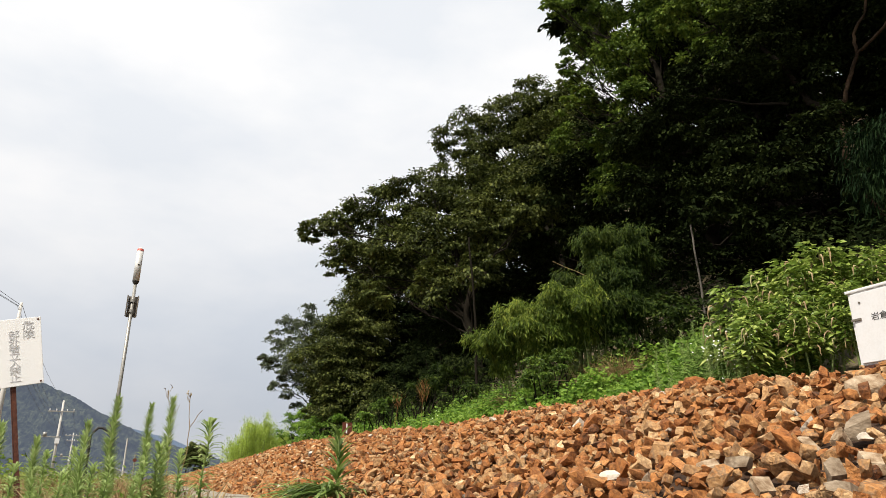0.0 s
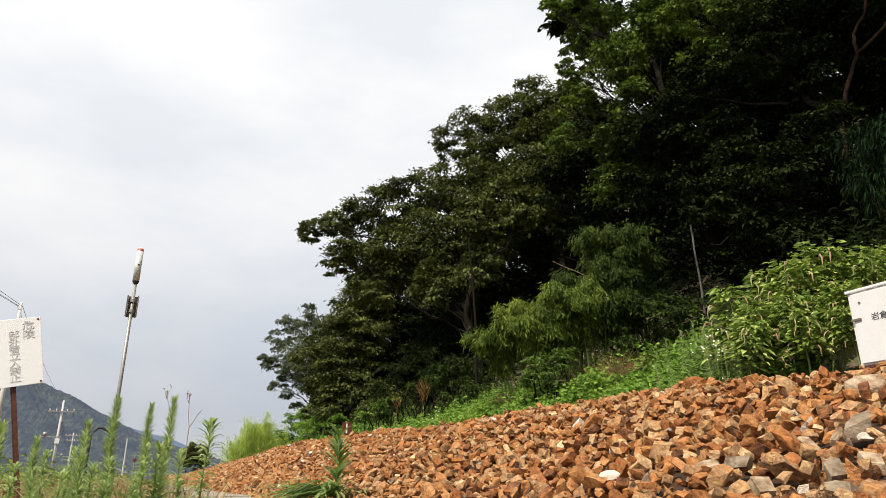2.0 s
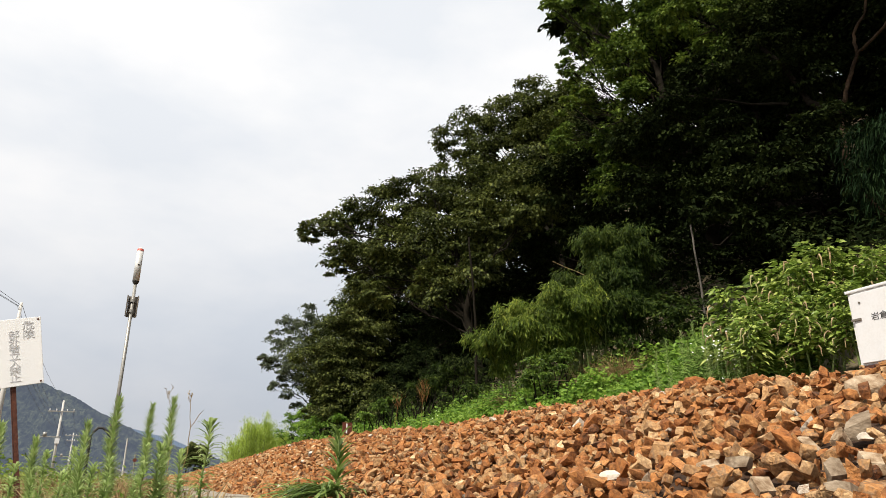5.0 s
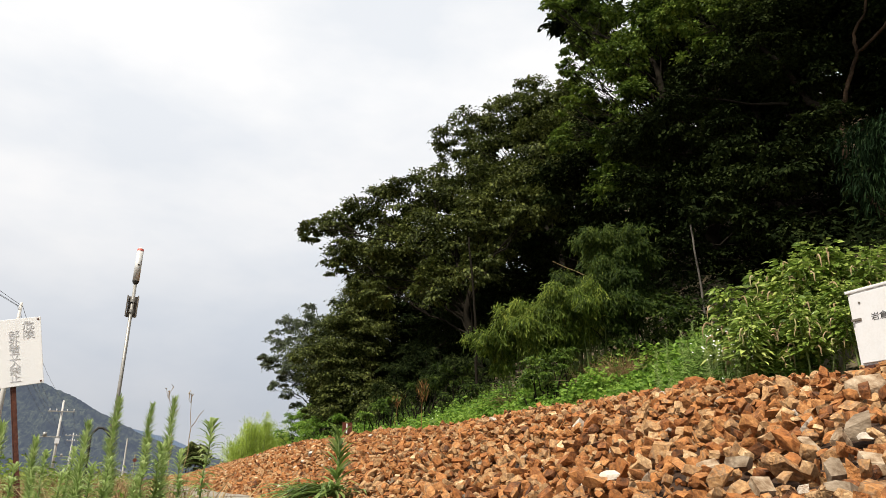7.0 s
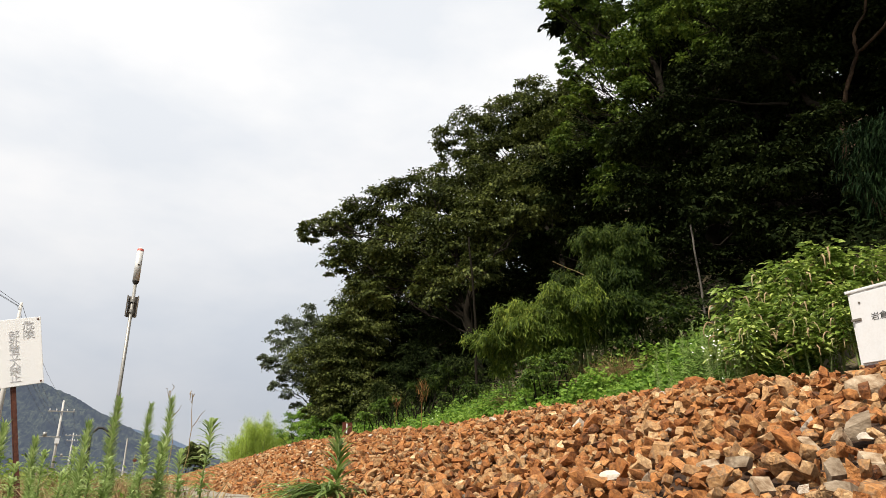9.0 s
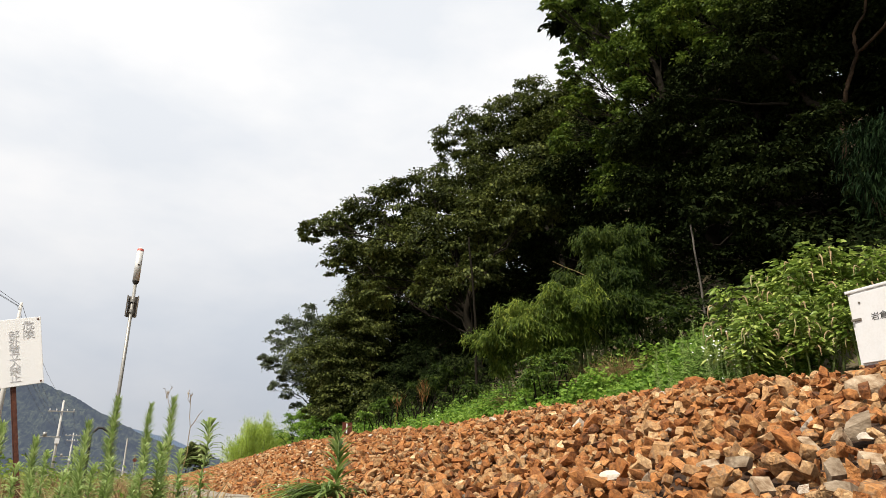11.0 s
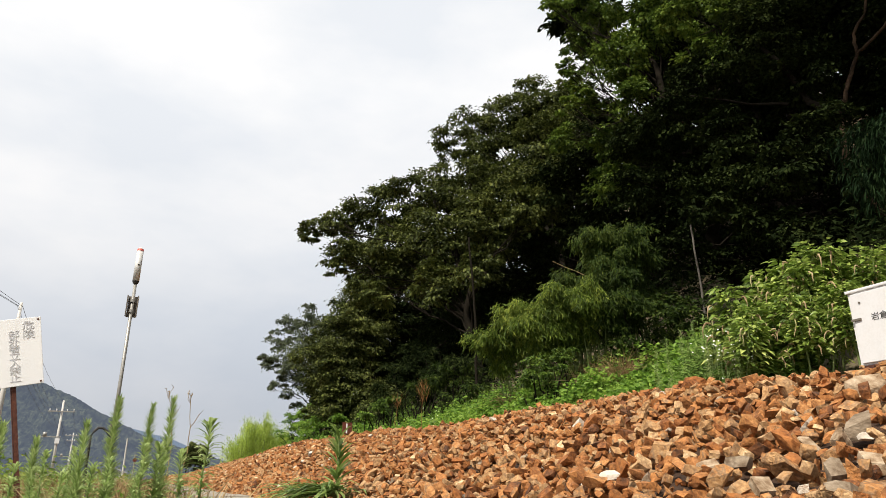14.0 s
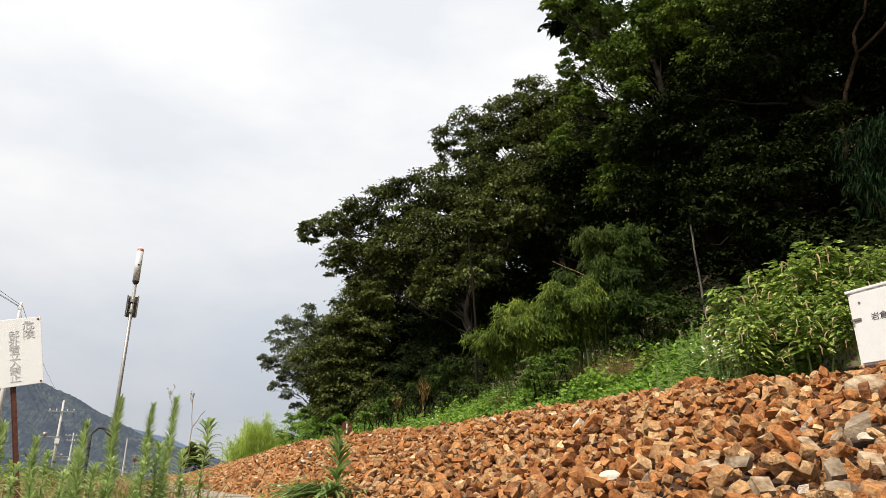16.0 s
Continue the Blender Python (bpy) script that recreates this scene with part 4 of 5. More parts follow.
def build_bank():
    reseed(23)
    scatter_leaves("bank_weeds", 60000, (5.0, 8.2, 3, 52), lambda x, y: 0.05 + 0.55 * np.clip(fbm(x, y, 1.2, 5), 0, 1), 0.085, 0.6, M_HERB,
                   "bright green creeping weeds covering the bank", keep=open_bank)
    scatter_leaves("bank_weeds", 26000, (5.8, 7.9, 5.8, 11.5), lambda x, y: 0.12 + 0.50 * np.clip(fbm(x, y, 1.6, 9), 0, 1), 0.085, 0.68, M_HERB,
                   "lush bright green broad-leaved weeds on the bank", clump=0.42)
    scatter_leaves("bank_weeds", 14000, (7.2, 9.0, 2, 52), lambda x, y: 0.25 + 0.3 * np.abs(fbm(x, y, 0.6, 8)), 0.10, 0.5, M_LEAF_FRESH,
                   "taller mixed green weeds at the wood's edge", keep=open_bank)
    scatter_leaves("bank_mugwort", 17000, (5.0, 5.7, 4.5, 5.7), lambda x, y: 0.50 + 0.35 * np.abs(fbm(x, y, 2.3, 4)), 0.06, 0.28, M_MUGWORT,
                   "grey-green feathery weeds beside the pokeweed", clump=0.3)
    grass("bank_grass", 6500, (5.0, 8.4, 3, 50), 0.36, 0.010, M_GRASS, "long green grass on the bank")
    grass("bank_grass", 6500, (5.2, 7.6, 9.0, 17), 0.40, 0.011, M_GRASS, "pale green grass strip below the bamboo", 0.4, 1.1)
    scatter_leaves("bank_weeds", 20000, (5.2, 6.9, 9.3, 17), lambda x, y: 0.28 + 0.35 * np.clip(fbm(x, y, 1.4, 2), 0, 1), 0.075, 0.6, M_HERB,
                   "low bright green weeds along the ballast", clump=0.4)
    scatter_leaves("bank_weeds", 12000, (4.95, 6.1, 15, 27), lambda x, y: 0.40 + 0.35 * np.clip(fbm(x, y, 1.1, 7), 0, 1), 0.085, 0.6, M_HERB,
                   "bright green weeds along the ballast further down the line", clump=0.5)
    grass("bank_grass", 140, (4.42, 4.75, 3.28, 3.8), 0.55, 0.012, M_GRASS, "green grass tuft at the corner of the white cabinet", 0.25, 1.0)
    for x0, x1, y0, y1, n in ((6.75, 7.1, 9.9, 10.4, 380), (7.05, 7.5, 9.35, 9.9, 480), (6.3, 6.7, 11.4, 12.0, 420)):
        grass("dry_grass", n, (x0, x1, y0, y1), 0.95, 0.013, M_STRAW, "patch of dry tan grass below the bamboo", 0.5, 1.0)
    # Undergrowth takes the same leaf colour with shade painted in.
    scatter_leaves("undergrowth", 32000, (10, 30, 2, 48), lambda x, y: 0.5 + 0.7 * np.abs(fbm(x, y, 0.35, 3)), 0.17, 0.45, M_LEAF_SHADED,
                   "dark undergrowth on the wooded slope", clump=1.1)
    scatter_leaves("ivy_undergrowth", 24000, (8.6, 14, 3, 40), lambda x, y: 0.6 + 0.7 * np.abs(fbm(x, y, 0.5, 6)), 0.12, 0.5, M_LEAF_SHADED,
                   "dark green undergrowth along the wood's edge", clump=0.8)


build_bank()
# ---------------------------------------------------------------- pokeweed, near weeds
def pokeweed_shoot(length, n_leaf):
    """A stem with broad drooping leaves and hanging seed spikes, joined per material."""
    bend = rng.normal(0, 0.09, 2)
    t = np.linspace(0, 1, 9)
    pts = np.stack([bend[0] * length * t ** 2, bend[1] * length * t ** 2, length * t], -1)
    stem = tube(pts, np.linspace(0.012, 0.004, 9), 6)
    h = rng.uniform(0.50, 1.0, n_leaf) ** 0.85
    P = np.stack([np.interp(h, t, pts[:, k]) for k in range(3)], -1)
    a = rng.uniform(0, 6.283, n_leaf)
    out = np.stack([np.cos(a), np.sin(a), rng.uniform(-0.05, 0.6, n_leaf)], -1)
    reach = rng.uniform(0.04, 0.32, (n_leaf, 1)) * (1.15 - h[:, None] * 0.75)
    P = P + unit(out) * reach
    L = 0.100 * rng.uniform(0.5, 1.25, n_leaf) * (1.15 - 0.45 * h)
    lv = leaf_blades(P, out + np.array([0, 0, -0.15]), np.array([0, 0, 1.0]) + 0.55 * out * np.array([1, 1, 0]) + rng.normal(0, 0.35, (n_leaf, 3)), L, L * 0.62, 0.40,
                     ((0.0, 0.15), (0.25, 0.9), (0.6, 0.8), (1.0, 0.02)), 0.16)
    spikes = []
    for _ in range(int(rng.integers(8, 12))):
        q = rng.uniform(0.55, 0.94)
        s = np.array([np.interp(q, t, pts[:, k]) for k in range(3)])
        b = rng.uniform(0, 6.283)
        o = np.array([math.cos(b), math.sin(b), 0.0])
        ln = rng.uniform(0.08, 0.15)
        reach = rng.uniform(0.10, 0.34)
        u = np.linspace(0, 1, 7)[:, None]
        c = s + o * (reach * 0.6 + ln * 0.75 * np.sin(u * 1.5)) + np.array([0, 0, 1.0]) * (0.03 + 0.045 * np.sin(u * 3.1) - ln * 0.75 * u ** 2) + rng.normal(0, 0.004, (7, 3))
        spikes.append(tube(c, (0.002, 0.005, 0.0075, 0.0085, 0.0075, 0.005, 0.002), 6))
    return stem, lv, spikes


def build_pokeweed():
    reseed(24)
    root = new("pokeweed")
    root.location = (6.0, 4.9, float(ground_z(6.0, 4.9)) - 0.03)
    tops = ((5.26, 5.06, 1.96), (5.62, 5.12, 2.29), (5.87, 5.13, 2.51), (6.01, 4.98, 2.58), (6.15, 4.8, 2.64), (6.29, 4.61, 2.67), (6.39, 4.47, 2.61), (6.3, 4.25, 2.42), (6.37, 4.15, 2.31), (6.46, 4.0, 2.25), (6.37, 3.77, 2.06), (5.07, 4.82, 1.81), (5.22, 4.66, 1.95), (5.36, 4.5, 2.04), (5.49, 4.35, 2.07), (5.6, 4.2, 2.09), (5.71, 4.06, 2.04), (5.8, 3.92, 1.94), (5.88, 3.79, 1.86), (6.45, 5.22, 2.61), (6.73, 4.86, 2.67), (5.96, 4.55, 2.41), (5.65, 4.78, 2.26), (5.75, 5.42, 2.25), (6.24, 5.32, 2.55), (5.03, 4.58, 1.75), (5.25, 4.32, 1.82), (5.4, 4.14, 1.84), (5.53, 3.96, 1.81), (5.64, 3.8, 1.73))
    kinds = []
    for k in range(9):
        ln = 1.0
        stem, lv, sp = pokeweed_shoot(ln, 310)
        a = mesh_np("stem", stem[0], [stem[1]])
        b = mesh_np("leaves", lv[0], [lv[1]])
        made = [("leaves", b)]
        a.materials.append(M_STEM), b.materials.append(M_POKE)
        for j, (v, f) in enumerate(sp):
            nm = "seed_spike" if j % 3 else "flower_spike"
            made.append((nm, mesh_np(nm, v, [f])))
            made[-1][1].materials.append(M_RACEME if j % 3 else M_RACEME_GREEN)
        kinds.append((a, made))
    base = np.array(root.location)
    for i, (x, y, z) in enumerate(tops):
        g = np.array([x * 0.98 + rng.normal(0, 0.06), y * 0.98 + rng.normal(0, 0.06), 0])
        g[2] = float(ground_z(g[0], g[1])) - 0.04
        s = z - 0.13 - g[2]
        if s < 0.35:
            continue
        shoot = new("stem", kinds[i % 9][0])
        shoot.parent = root
        wide = min(1.25, max(0.8, s))
        rest = Matrix.Translation(g - base) @ pose(0, 0, 0, rng.normal(0, 4), rng.normal(0, 4), rng.uniform(0, 360))
        shoot.matrix_basis = rest
        for nm, me in kinds[i % 9][1]:
            o = new(nm, me)
            o.parent = shoot
            o.scale = (wide, wide, s)
        shoot_mesh = kinds[i % 9][0].copy()
        shoot_mesh.transform(Matrix.Diagonal((1, 1, s, 1)))
        shoot.data = shoot_mesh
        sway(shoot, rest, 1.7, 2.6 + 0.5 * math.sin(i), x * 0.9)
    tagged(root, "leafy pokeweed thicket with drooping seed spikes beside the white cabinet", "bush")


build_pokeweed()


def goldenrod(top, base, n, leaf, style, label):
    """Upright weed: a stem with whorls of narrow leaves; style: 'spike', 'star' or 'open'."""
    b = np.array(base, float)
    b[2] = float(ground_z(b[0], b[1])) - 0.01
    e = np.array(top) - b
    H = np.linalg.norm(e)
    root = new("goldenrod")
    root.location = b
    pts = wander((0, 0, 0), e, 9, 0.03)
    put("stem", mesh_np("stem", *(lambda v, f: (v, [f]))(*tube(pts, np.linspace(0.0042, 0.0016, 9), 6))), M_STEM, root)
    h = np.sort(rng.uniform(0.05, 1.0, n))
    t = np.linspace(0, 1, 9)
    P = np.stack([np.interp(h, t, pts[:, k]) for k in range(3)], -1)
    a = np.arange(n) * 2.399 + rng.normal(0, 0.3, n)
    rise = {"spike": 1.25, "open": 1.0, "star": 0.75}[style] + 1.3 * smooth(0.86, 1.0, h)
    D = np.stack([np.cos(a), np.sin(a), rise + rng.normal(0, 0.15, n)], -1)
    shape = {"spike": 0.62 + 0.42 * (1 - h), "open": 0.75 + 0.3 * (1 - h), "star": 0.6 + 0.4 * h}[style]
    L = leaf * shape * rng.uniform(0.75, 1.2, n)
    v, f = leaf_blades(P, D, np.stack([-np.cos(a) * 0.3, -np.sin(a) * 0.3, np.ones(n)], -1), L, L * 0.115, 0.22 if style == "spike" else 0.55)
    put("leaves", mesh_np("leaves", v, [f]), M_ROD, root)
    sway(root, Matrix.Translation(b), 0.6, rng.uniform(1.8, 2.9), rng.uniform(0, 6))
    return tagged(root, label, "weed", group="young goldenrods by the track")


def build_weeds():
    reseed(25)
    for top, base, n, leaf, style in (
            ((-0.093, 2.00, 0.495), (-0.105, 2.00, 0.23), 200, 0.056, "spike"),
            ((-0.010, 2.40, 0.520), (-0.022, 2.40, 0.23), 170, 0.056, "spike"),
            ((0.045, 2.10, 0.510), (0.033, 2.10, 0.23), 150, 0.058, "spike"),
            ((0.023, 1.80, 0.374), (0.011, 1.80, 0.23), 80, 0.085, "open"),
            ((0.136, 1.90, 0.430), (0.124, 1.90, 0.23), 60, 0.095, "star"),
            ((-0.155, 1.99, 0.427), (-0.167, 1.99, 0.23), 140, 0.062, "spike"),
            ((-0.184, 2.10, 0.371), (-0.196, 2.10, 0.23), 90, 0.070, "open"),
            ((-0.302, 2.28, 0.402), (-0.314, 2.28, 0.23), 110, 0.062, "spike"),
            ((-0.236, 1.98, 0.362), (-0.248, 1.98, 0.23), 80, 0.070, "open"),
            ((-0.340, 1.97, 0.421), (-0.352, 1.97, 0.23), 130, 0.066, "spike"),
            ((-0.012, 1.78, 0.373), (-0.024, 1.78, 0.23), 70, 0.075, "open"),
            ((0.067, 1.75, 0.356), (0.055, 1.75, 0.23), 60, 0.080, "open"),
            ((-0.083, 1.80, 0.344), (-0.095, 1.80, 0.23), 60, 0.075, "open"),
            ((-0.268, 1.80, 0.324), (-0.280, 1.80, 0.23), 60, 0.075, "open"),
            ((-0.165, 1.70, 0.317), (-0.177, 1.70, 0.23), 50, 0.075, "open"),
            ((-0.112, 1.75, 0.326), (-0.124, 1.75, 0.23), 60, 0.075, "open")):
        goldenrod(top, base, int(n * (5.5 if style == "spike" else 4.0)), leaf * (0.90 if style == "spike" else 0.80), style, "young goldenrod weed with narrow pointed green leaves")
    for top in ((5.48, 5.83, 1.98), (5.38, 5.92, 1.89), (5.58, 6.41, 1.9), (5.27, 5.48, 1.78), (5.09, 5.09, 1.64), (4.87, 5.03, 1.51), (5.01, 4.89, 1.52), (5.15, 5.59, 1.67), (5.16, 6.11, 1.67), (4.77, 4.56, 1.37)):
        goldenrod(top, (top[0] * 0.99, top[1] * 0.99, 0), 260, 0.10, "open", "tall slender green weed on the bank")
    # dry thin stalks with curled seed heads
    for top, base, mid in (((0.09, 2.2, 0.55), (0.07, 2.2, 0.25), (0.1, 2.2, 0.38)), ((0.03, 2.5, 0.59), (0.06, 2.5, 0.25), (0.06, 2.5, 0.42))):
        b = np.array(base)
        b[2] = float(ground_z(b[0], b[1])) - 0.01
        root = new("dry_stalk")
        root.location = b
        p, m, e = np.zeros(3), np.array(mid) - b, np.array(top) - b
        pts = np.concatenate([wander(p, m, 5, 0.03)[:-1], wander(m, e, 6, 0.03)])
        put("stem", mesh_np("stem", *(lambda v, f: (v, [f]))(*tube(pts, np.linspace(0.0018, 0.0007, len(pts)), 5))), M_STRAW, root)
        pieces = []
        for k in range(6):
            q = e + rng.normal(0, 0.0045, 3) - np.array([0, 0, 0.012 * rng.uniform(0, 1.6)])
            w = q + rng.normal(0, 0.004, 3) + np.array([0, 0, 0.005])
            pieces.append(tube(np.array([e - (0, 0, 0.03), q, w, w + rng.normal(0, 0.006, 3)]), (0.0004, 0.0005, 0.0013, 0.0004), 5))
        s = pts[-4]
        pieces.append(tube(wander(s, s + np.array([0.03, -0.01, 0.05]), 4, 0.1), (0.0011, 0.001, 0.001, 0.0007), 4))
        v, f = join(pieces)
        put("seed_head", mesh_np("seed_head", v, [f]), M_STRAW, root)
        sway(root, Matrix.Translation(b), 1.0, rng.uniform(1.8, 2.6), rng.uniform(0, 6))
        tagged(root, "thin dry weed stalk with a curled seed head", "weed")
    grass("yard_grass", 6000, (-1.6, 0.30, 1.4, 9), 0.23, 0.005, M_GRASS, "thin green grass on the yard", 0.4, 1.5)
    grass("yard_straw", 7000, (-1.4, 0.34, 1.9, 9), 0.34, 0.005, M_STRAW, "dry straw-coloured grass stalks", 0.55, 1.5)
    grass("dry_grass_tuft", 900, (-0.45, 0.32, 2.6, 6.5), 0.52, 0.006, M_STRAW, "tall dry straw-coloured grass by the trough", 0.22, 1.2)
    scatter_leaves("verge_weeds", 9000, (-9.0, -0.5, 10, 45), lambda x, y: 0.45 + 0.35 * np.abs(fbm(x, y, 0.5, 2)), 0.09, 0.35, M_GRASS, "rough green weeds beyond the pole", clump=0.8)
    grass("verge_straw", 5000, (-6.0, 0.2, 8, 30), 0.62, 0.014, M_STRAW, "rough dry grass beyond the pole", 0.35)
    scatter_leaves("yard_weeds", 3000, (-6.0, 0.2, -8, 0.6), lambda x, y: 0.10 + 0.08 * np.abs(fbm(x, y, 1.2, 2)), 0.05, 0.4, M_HERB, "low green weeds on the yard", clump=0.4)
    scatter_leaves("yard_weeds", 5000, (-3.0, 0.25, 3.5, 14), lambda x, y: 0.14 + 0.12 * np.abs(fbm(x, y, 1.2, 2)), 0.05, 0.4, M_HERB, "low green weeds on the yard", clump=0.3)


build_weeds()


def build_ballast_weed():
    """Weed rooted among the stones, with a tuft of arching leaves at its foot."""
    reseed(26)
    x, y = 0.655, 2.6
    b = np.array([x, y, float(bed_z(x, y)) + 0.01])
    root = new("ballast_weed")
    root.location = b
    e = np.array([0.0, 0.0, 0.235])
    pts = wander((0, 0, 0), e, 7, 0.04)
    put("stem", mesh_np("stem", *(lambda v, f: (v, [f]))(*tube(pts, np.linspace(0.0045, 0.002, 7), 6))), M_STEM, root)
    n = 64
    h = rng.uniform(0.1, 1.0, n)
    P = pts[0] + h[:, None] * e
    a = rng.uniform(0, 6.283, n)
    L = 0.145 * rng.uniform(0.6, 1.2, n) * (1.1 - 0.35 * h)
    v, f = leaf_blades(P, np.stack([np.cos(a), np.sin(a), 0.9 + 1.1 * h], -1), np.stack([np.zeros(n), np.zeros(n), np.ones(n)], -1), L, L * 0.13, 0.45)
    put("leaves", mesh_np("leaves", v, [f]), M_BALLAST_WEED, root)
    n = 190
    a = rng.normal(math.pi * 1.02, 0.75, n)
    P = rng.normal(0, 0.03, (n, 3)) * np.array([1.6, 1, 0.3]) + np.array([-0.02, 0, 0.03])
    L = rng.uniform(0.10, 0.30, n)
    v, f = leaf_blades(P, np.stack([np.cos(a), np.sin(a) * 0.8, rng.uniform(0.1, 0.55, n)], -1), np.tile((0.0, 0.0, 1.0), (n, 1)), L, np.full(n, 0.013), 0.42)
    put("tuft", mesh_np("tuft", v, [f]), M_BALLAST_WEED, root, "arching dark green grass-like leaves")
    tagged(root, "green weed with arching leaves growing out of the ballast", "weed")
    sway(root, Matrix.Translation(b), 0.5, 2.3, 1.0)


build_ballast_weed()


def build_bank_details():
    """Dry fern fronds and white flowers that stand out of the bank."""
    reseed(27)
    for p, hgt, n in (((5.17, 13.55, 2.12), 0.62, 60), ((5.15, 15.15, 2.02), 0.48, 30)):
        b = np.array([p[0], p[1], float(ground_z(p[0], p[1]))])
        root = new("dry_plant")
        root.location = b
        foot = p[2] - b[2] - hgt * 0.45
        v, f = tube(wander((0, 0, 0), (0.02, 0, foot + hgt * 0.3), 6, 0.04), np.linspace(0.008, 0.004, 6), 5)
        put("stem", mesh_np("stem", v, [f]), M_DRY_FERN, root)
        a = rng.uniform(0, 6.283, n)
        h = rng.uniform(0, 1, n)
        P = np.stack([rng.normal(0, 0.05, n), rng.normal(0, 0.05, n), foot + hgt * 0.6 * h], -1)
        v, f = leaf_blades(P, np.stack([np.cos(a) * 0.5, np.sin(a) * 0.5, np.full(n, 1.0)], -1), np.stack([-np.cos(a), -np.sin(a), 0.3 + 0 * a], -1), hgt * 0.42 * rng.uniform(0.7, 1.2, n), np.full(n, 0.014), 0.25)
        put("dead_leaves", mesh_np("dead_leaves", v, [f]), M_DRY_FERN, root)
        tagged(root, "withered orange-brown plant standing on the bank", "plant")
        sway(root, Matrix.Translation(b), 0.6, 2.7, 2.0)


build_bank_details()


def build_daisies():
    reseed(28)
    kind = []
    for k in range(3):
        n = 9
        a = np.linspace(0, 6.283, n, endpoint=False)
        P = np.zeros((n, 3))
        v, f = leaf_blades(P, np.stack([np.cos(a), np.sin(a), 0.35 + 0 * a], -1), np.tile((0.0, 0.0, 1.0), (n, 1)), np.full(n, 0.022), np.full(n, 0.011), 0.3)
        kind.append((v, f))
    spots = ((4.68, 4.66, 1.44), (4.72, 4.61, 1.37), (4.62, 4.71, 1.36), (4.75, 4.59, 1.31), (4.7, 4.64, 1.29), (4.6, 4.73, 1.42), (4.78, 4.55, 1.36), (4.75, 4.58, 1.42), (4.83, 4.5, 1.46), (4.66, 4.7, 1.5), (4.85, 4.46, 1.38), (4.47, 11.14, 1.34), (3.92, 11.34, 1.16))
    for x, y, z in spots:
        b = np.array([x, y, float(ground_z(x, y))])
        h = max(0.2, z - b[2])
        root = new("fleabane")
        root.location = b
        v, f = tube(wander((0, 0, 0), (0.0, 0.0, h), 5, 0.05), np.linspace(0.004, 0.002, 5), 5)
        put("stem", mesh_np("stem", v, [f]), M_STEM, root)
        for j in range(6):
            v, f = kind[j % 3]
            off = rng.normal(0, 0.07, 3) + np.array([0, 0, h])
            c = tube(np.array([[0, 0, h - 0.12], off * 0.5 + np.array([0, 0, h - 0.06]) * 0.5, off]), (0.002, 0.0015, 0.001), 4)
            put("stalk", mesh_np("stalk", c[0], [c[1]]), M_STEM, root)
            tilt = np.array(Euler((0.9 + rng.normal(0, 0.2), rng.normal(0, 0.2), -0.8 + rng.normal(0, 0.3))).to_matrix())
            put("flower", mesh_np("flower", (v @ np.diag((0.42, 0.42, 0.42))) @ tilt.T + off + np.array([0, 0, 0.03]), [f]), M_PETAL, root, "small white daisy flower")
        tagged(root, "wild fleabane with small white flowers", "flower", group="fleabane on the bank")


build_daisies()


def build_spray():
    """A long bamboo spray that hangs out of the wood and swings in the wind."""
    reseed(29)
    hinge = Vector((8.86, 4.63, 4.8))
    root = new("hanging_bamboo")
    root.location = hinge
    tips = ((8.25, 5.64, 4.66), (8.36, 5.66, 4.36), (8.2, 5.55, 3.9), (8.34, 5.51, 3.63), (8.22, 5.33, 4.43), (8.36, 5.3, 3.95))
    for tx, ty, tz in tips:
        e = np.array((tx, ty, tz)) - np.array(hinge)
        pts = wander((0, 0, 0), e, 9, 0.04, 0.12)
        v, f = tube(pts, np.linspace(0.012, 0.003, 9), 5)
        limb = put("branch", mesh_np("branch", v, [f]), M_BARK_SHADED, root)
        n = 420
        h = rng.uniform(0.3, 1.0, n)
        t = np.linspace(0, 1, 9)
        P = np.stack([np.interp(h, t, pts[:, k]) for k in range(3)], -1) + rng.normal(0, 0.07, (n, 3))
        D = unit(e)[None] * 0.5 + rng.normal(0, 0.5, (n, 3)) + np.array([0, 0, -0.6])
        v, f = leaf_blades(P, D, np.array([0, 0, 1.0]) + rng.normal(0, 0.4, (n, 3)), rng.uniform(0.08, 0.16, n), np.full(n, 0.018), 0.3)
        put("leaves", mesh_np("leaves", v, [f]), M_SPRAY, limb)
    g = Vector((hinge.x + 0.5, hinge.y - 0.2, float(ground_z(hinge.x + 0.5, hinge.y - 0.2))))
    v, f = tube(wander(g - hinge, (0, 0, 0), 9, 0.03), np.linspace(0.035, 0.014, 9), 7)
    put("culm", mesh_np("culm", v, [f]), M_STEM, root)
    tagged(root, "bamboo with a drooping leafy spray in front of the wood", "bamboo")
    return root


SPRAY = build_spray()


# ---------------------------------------------------------------- railway fixtures
def text_mesh(body, size):
    cu = bpy.data.curves.new("lettering", "FONT")
    cu.body, cu.size, cu.align_x, cu.align_y, cu.extrude = body, size, "CENTER", "CENTER", 0.0006
    cu.space_line = 1.0
    tmp = new("lettering", cu)
    me = bpy.data.meshes.new_from_object(tmp.evaluated_get(bpy.context.evaluated_depsgraph_get()))
    bpy.data.objects.remove(tmp)
    return me


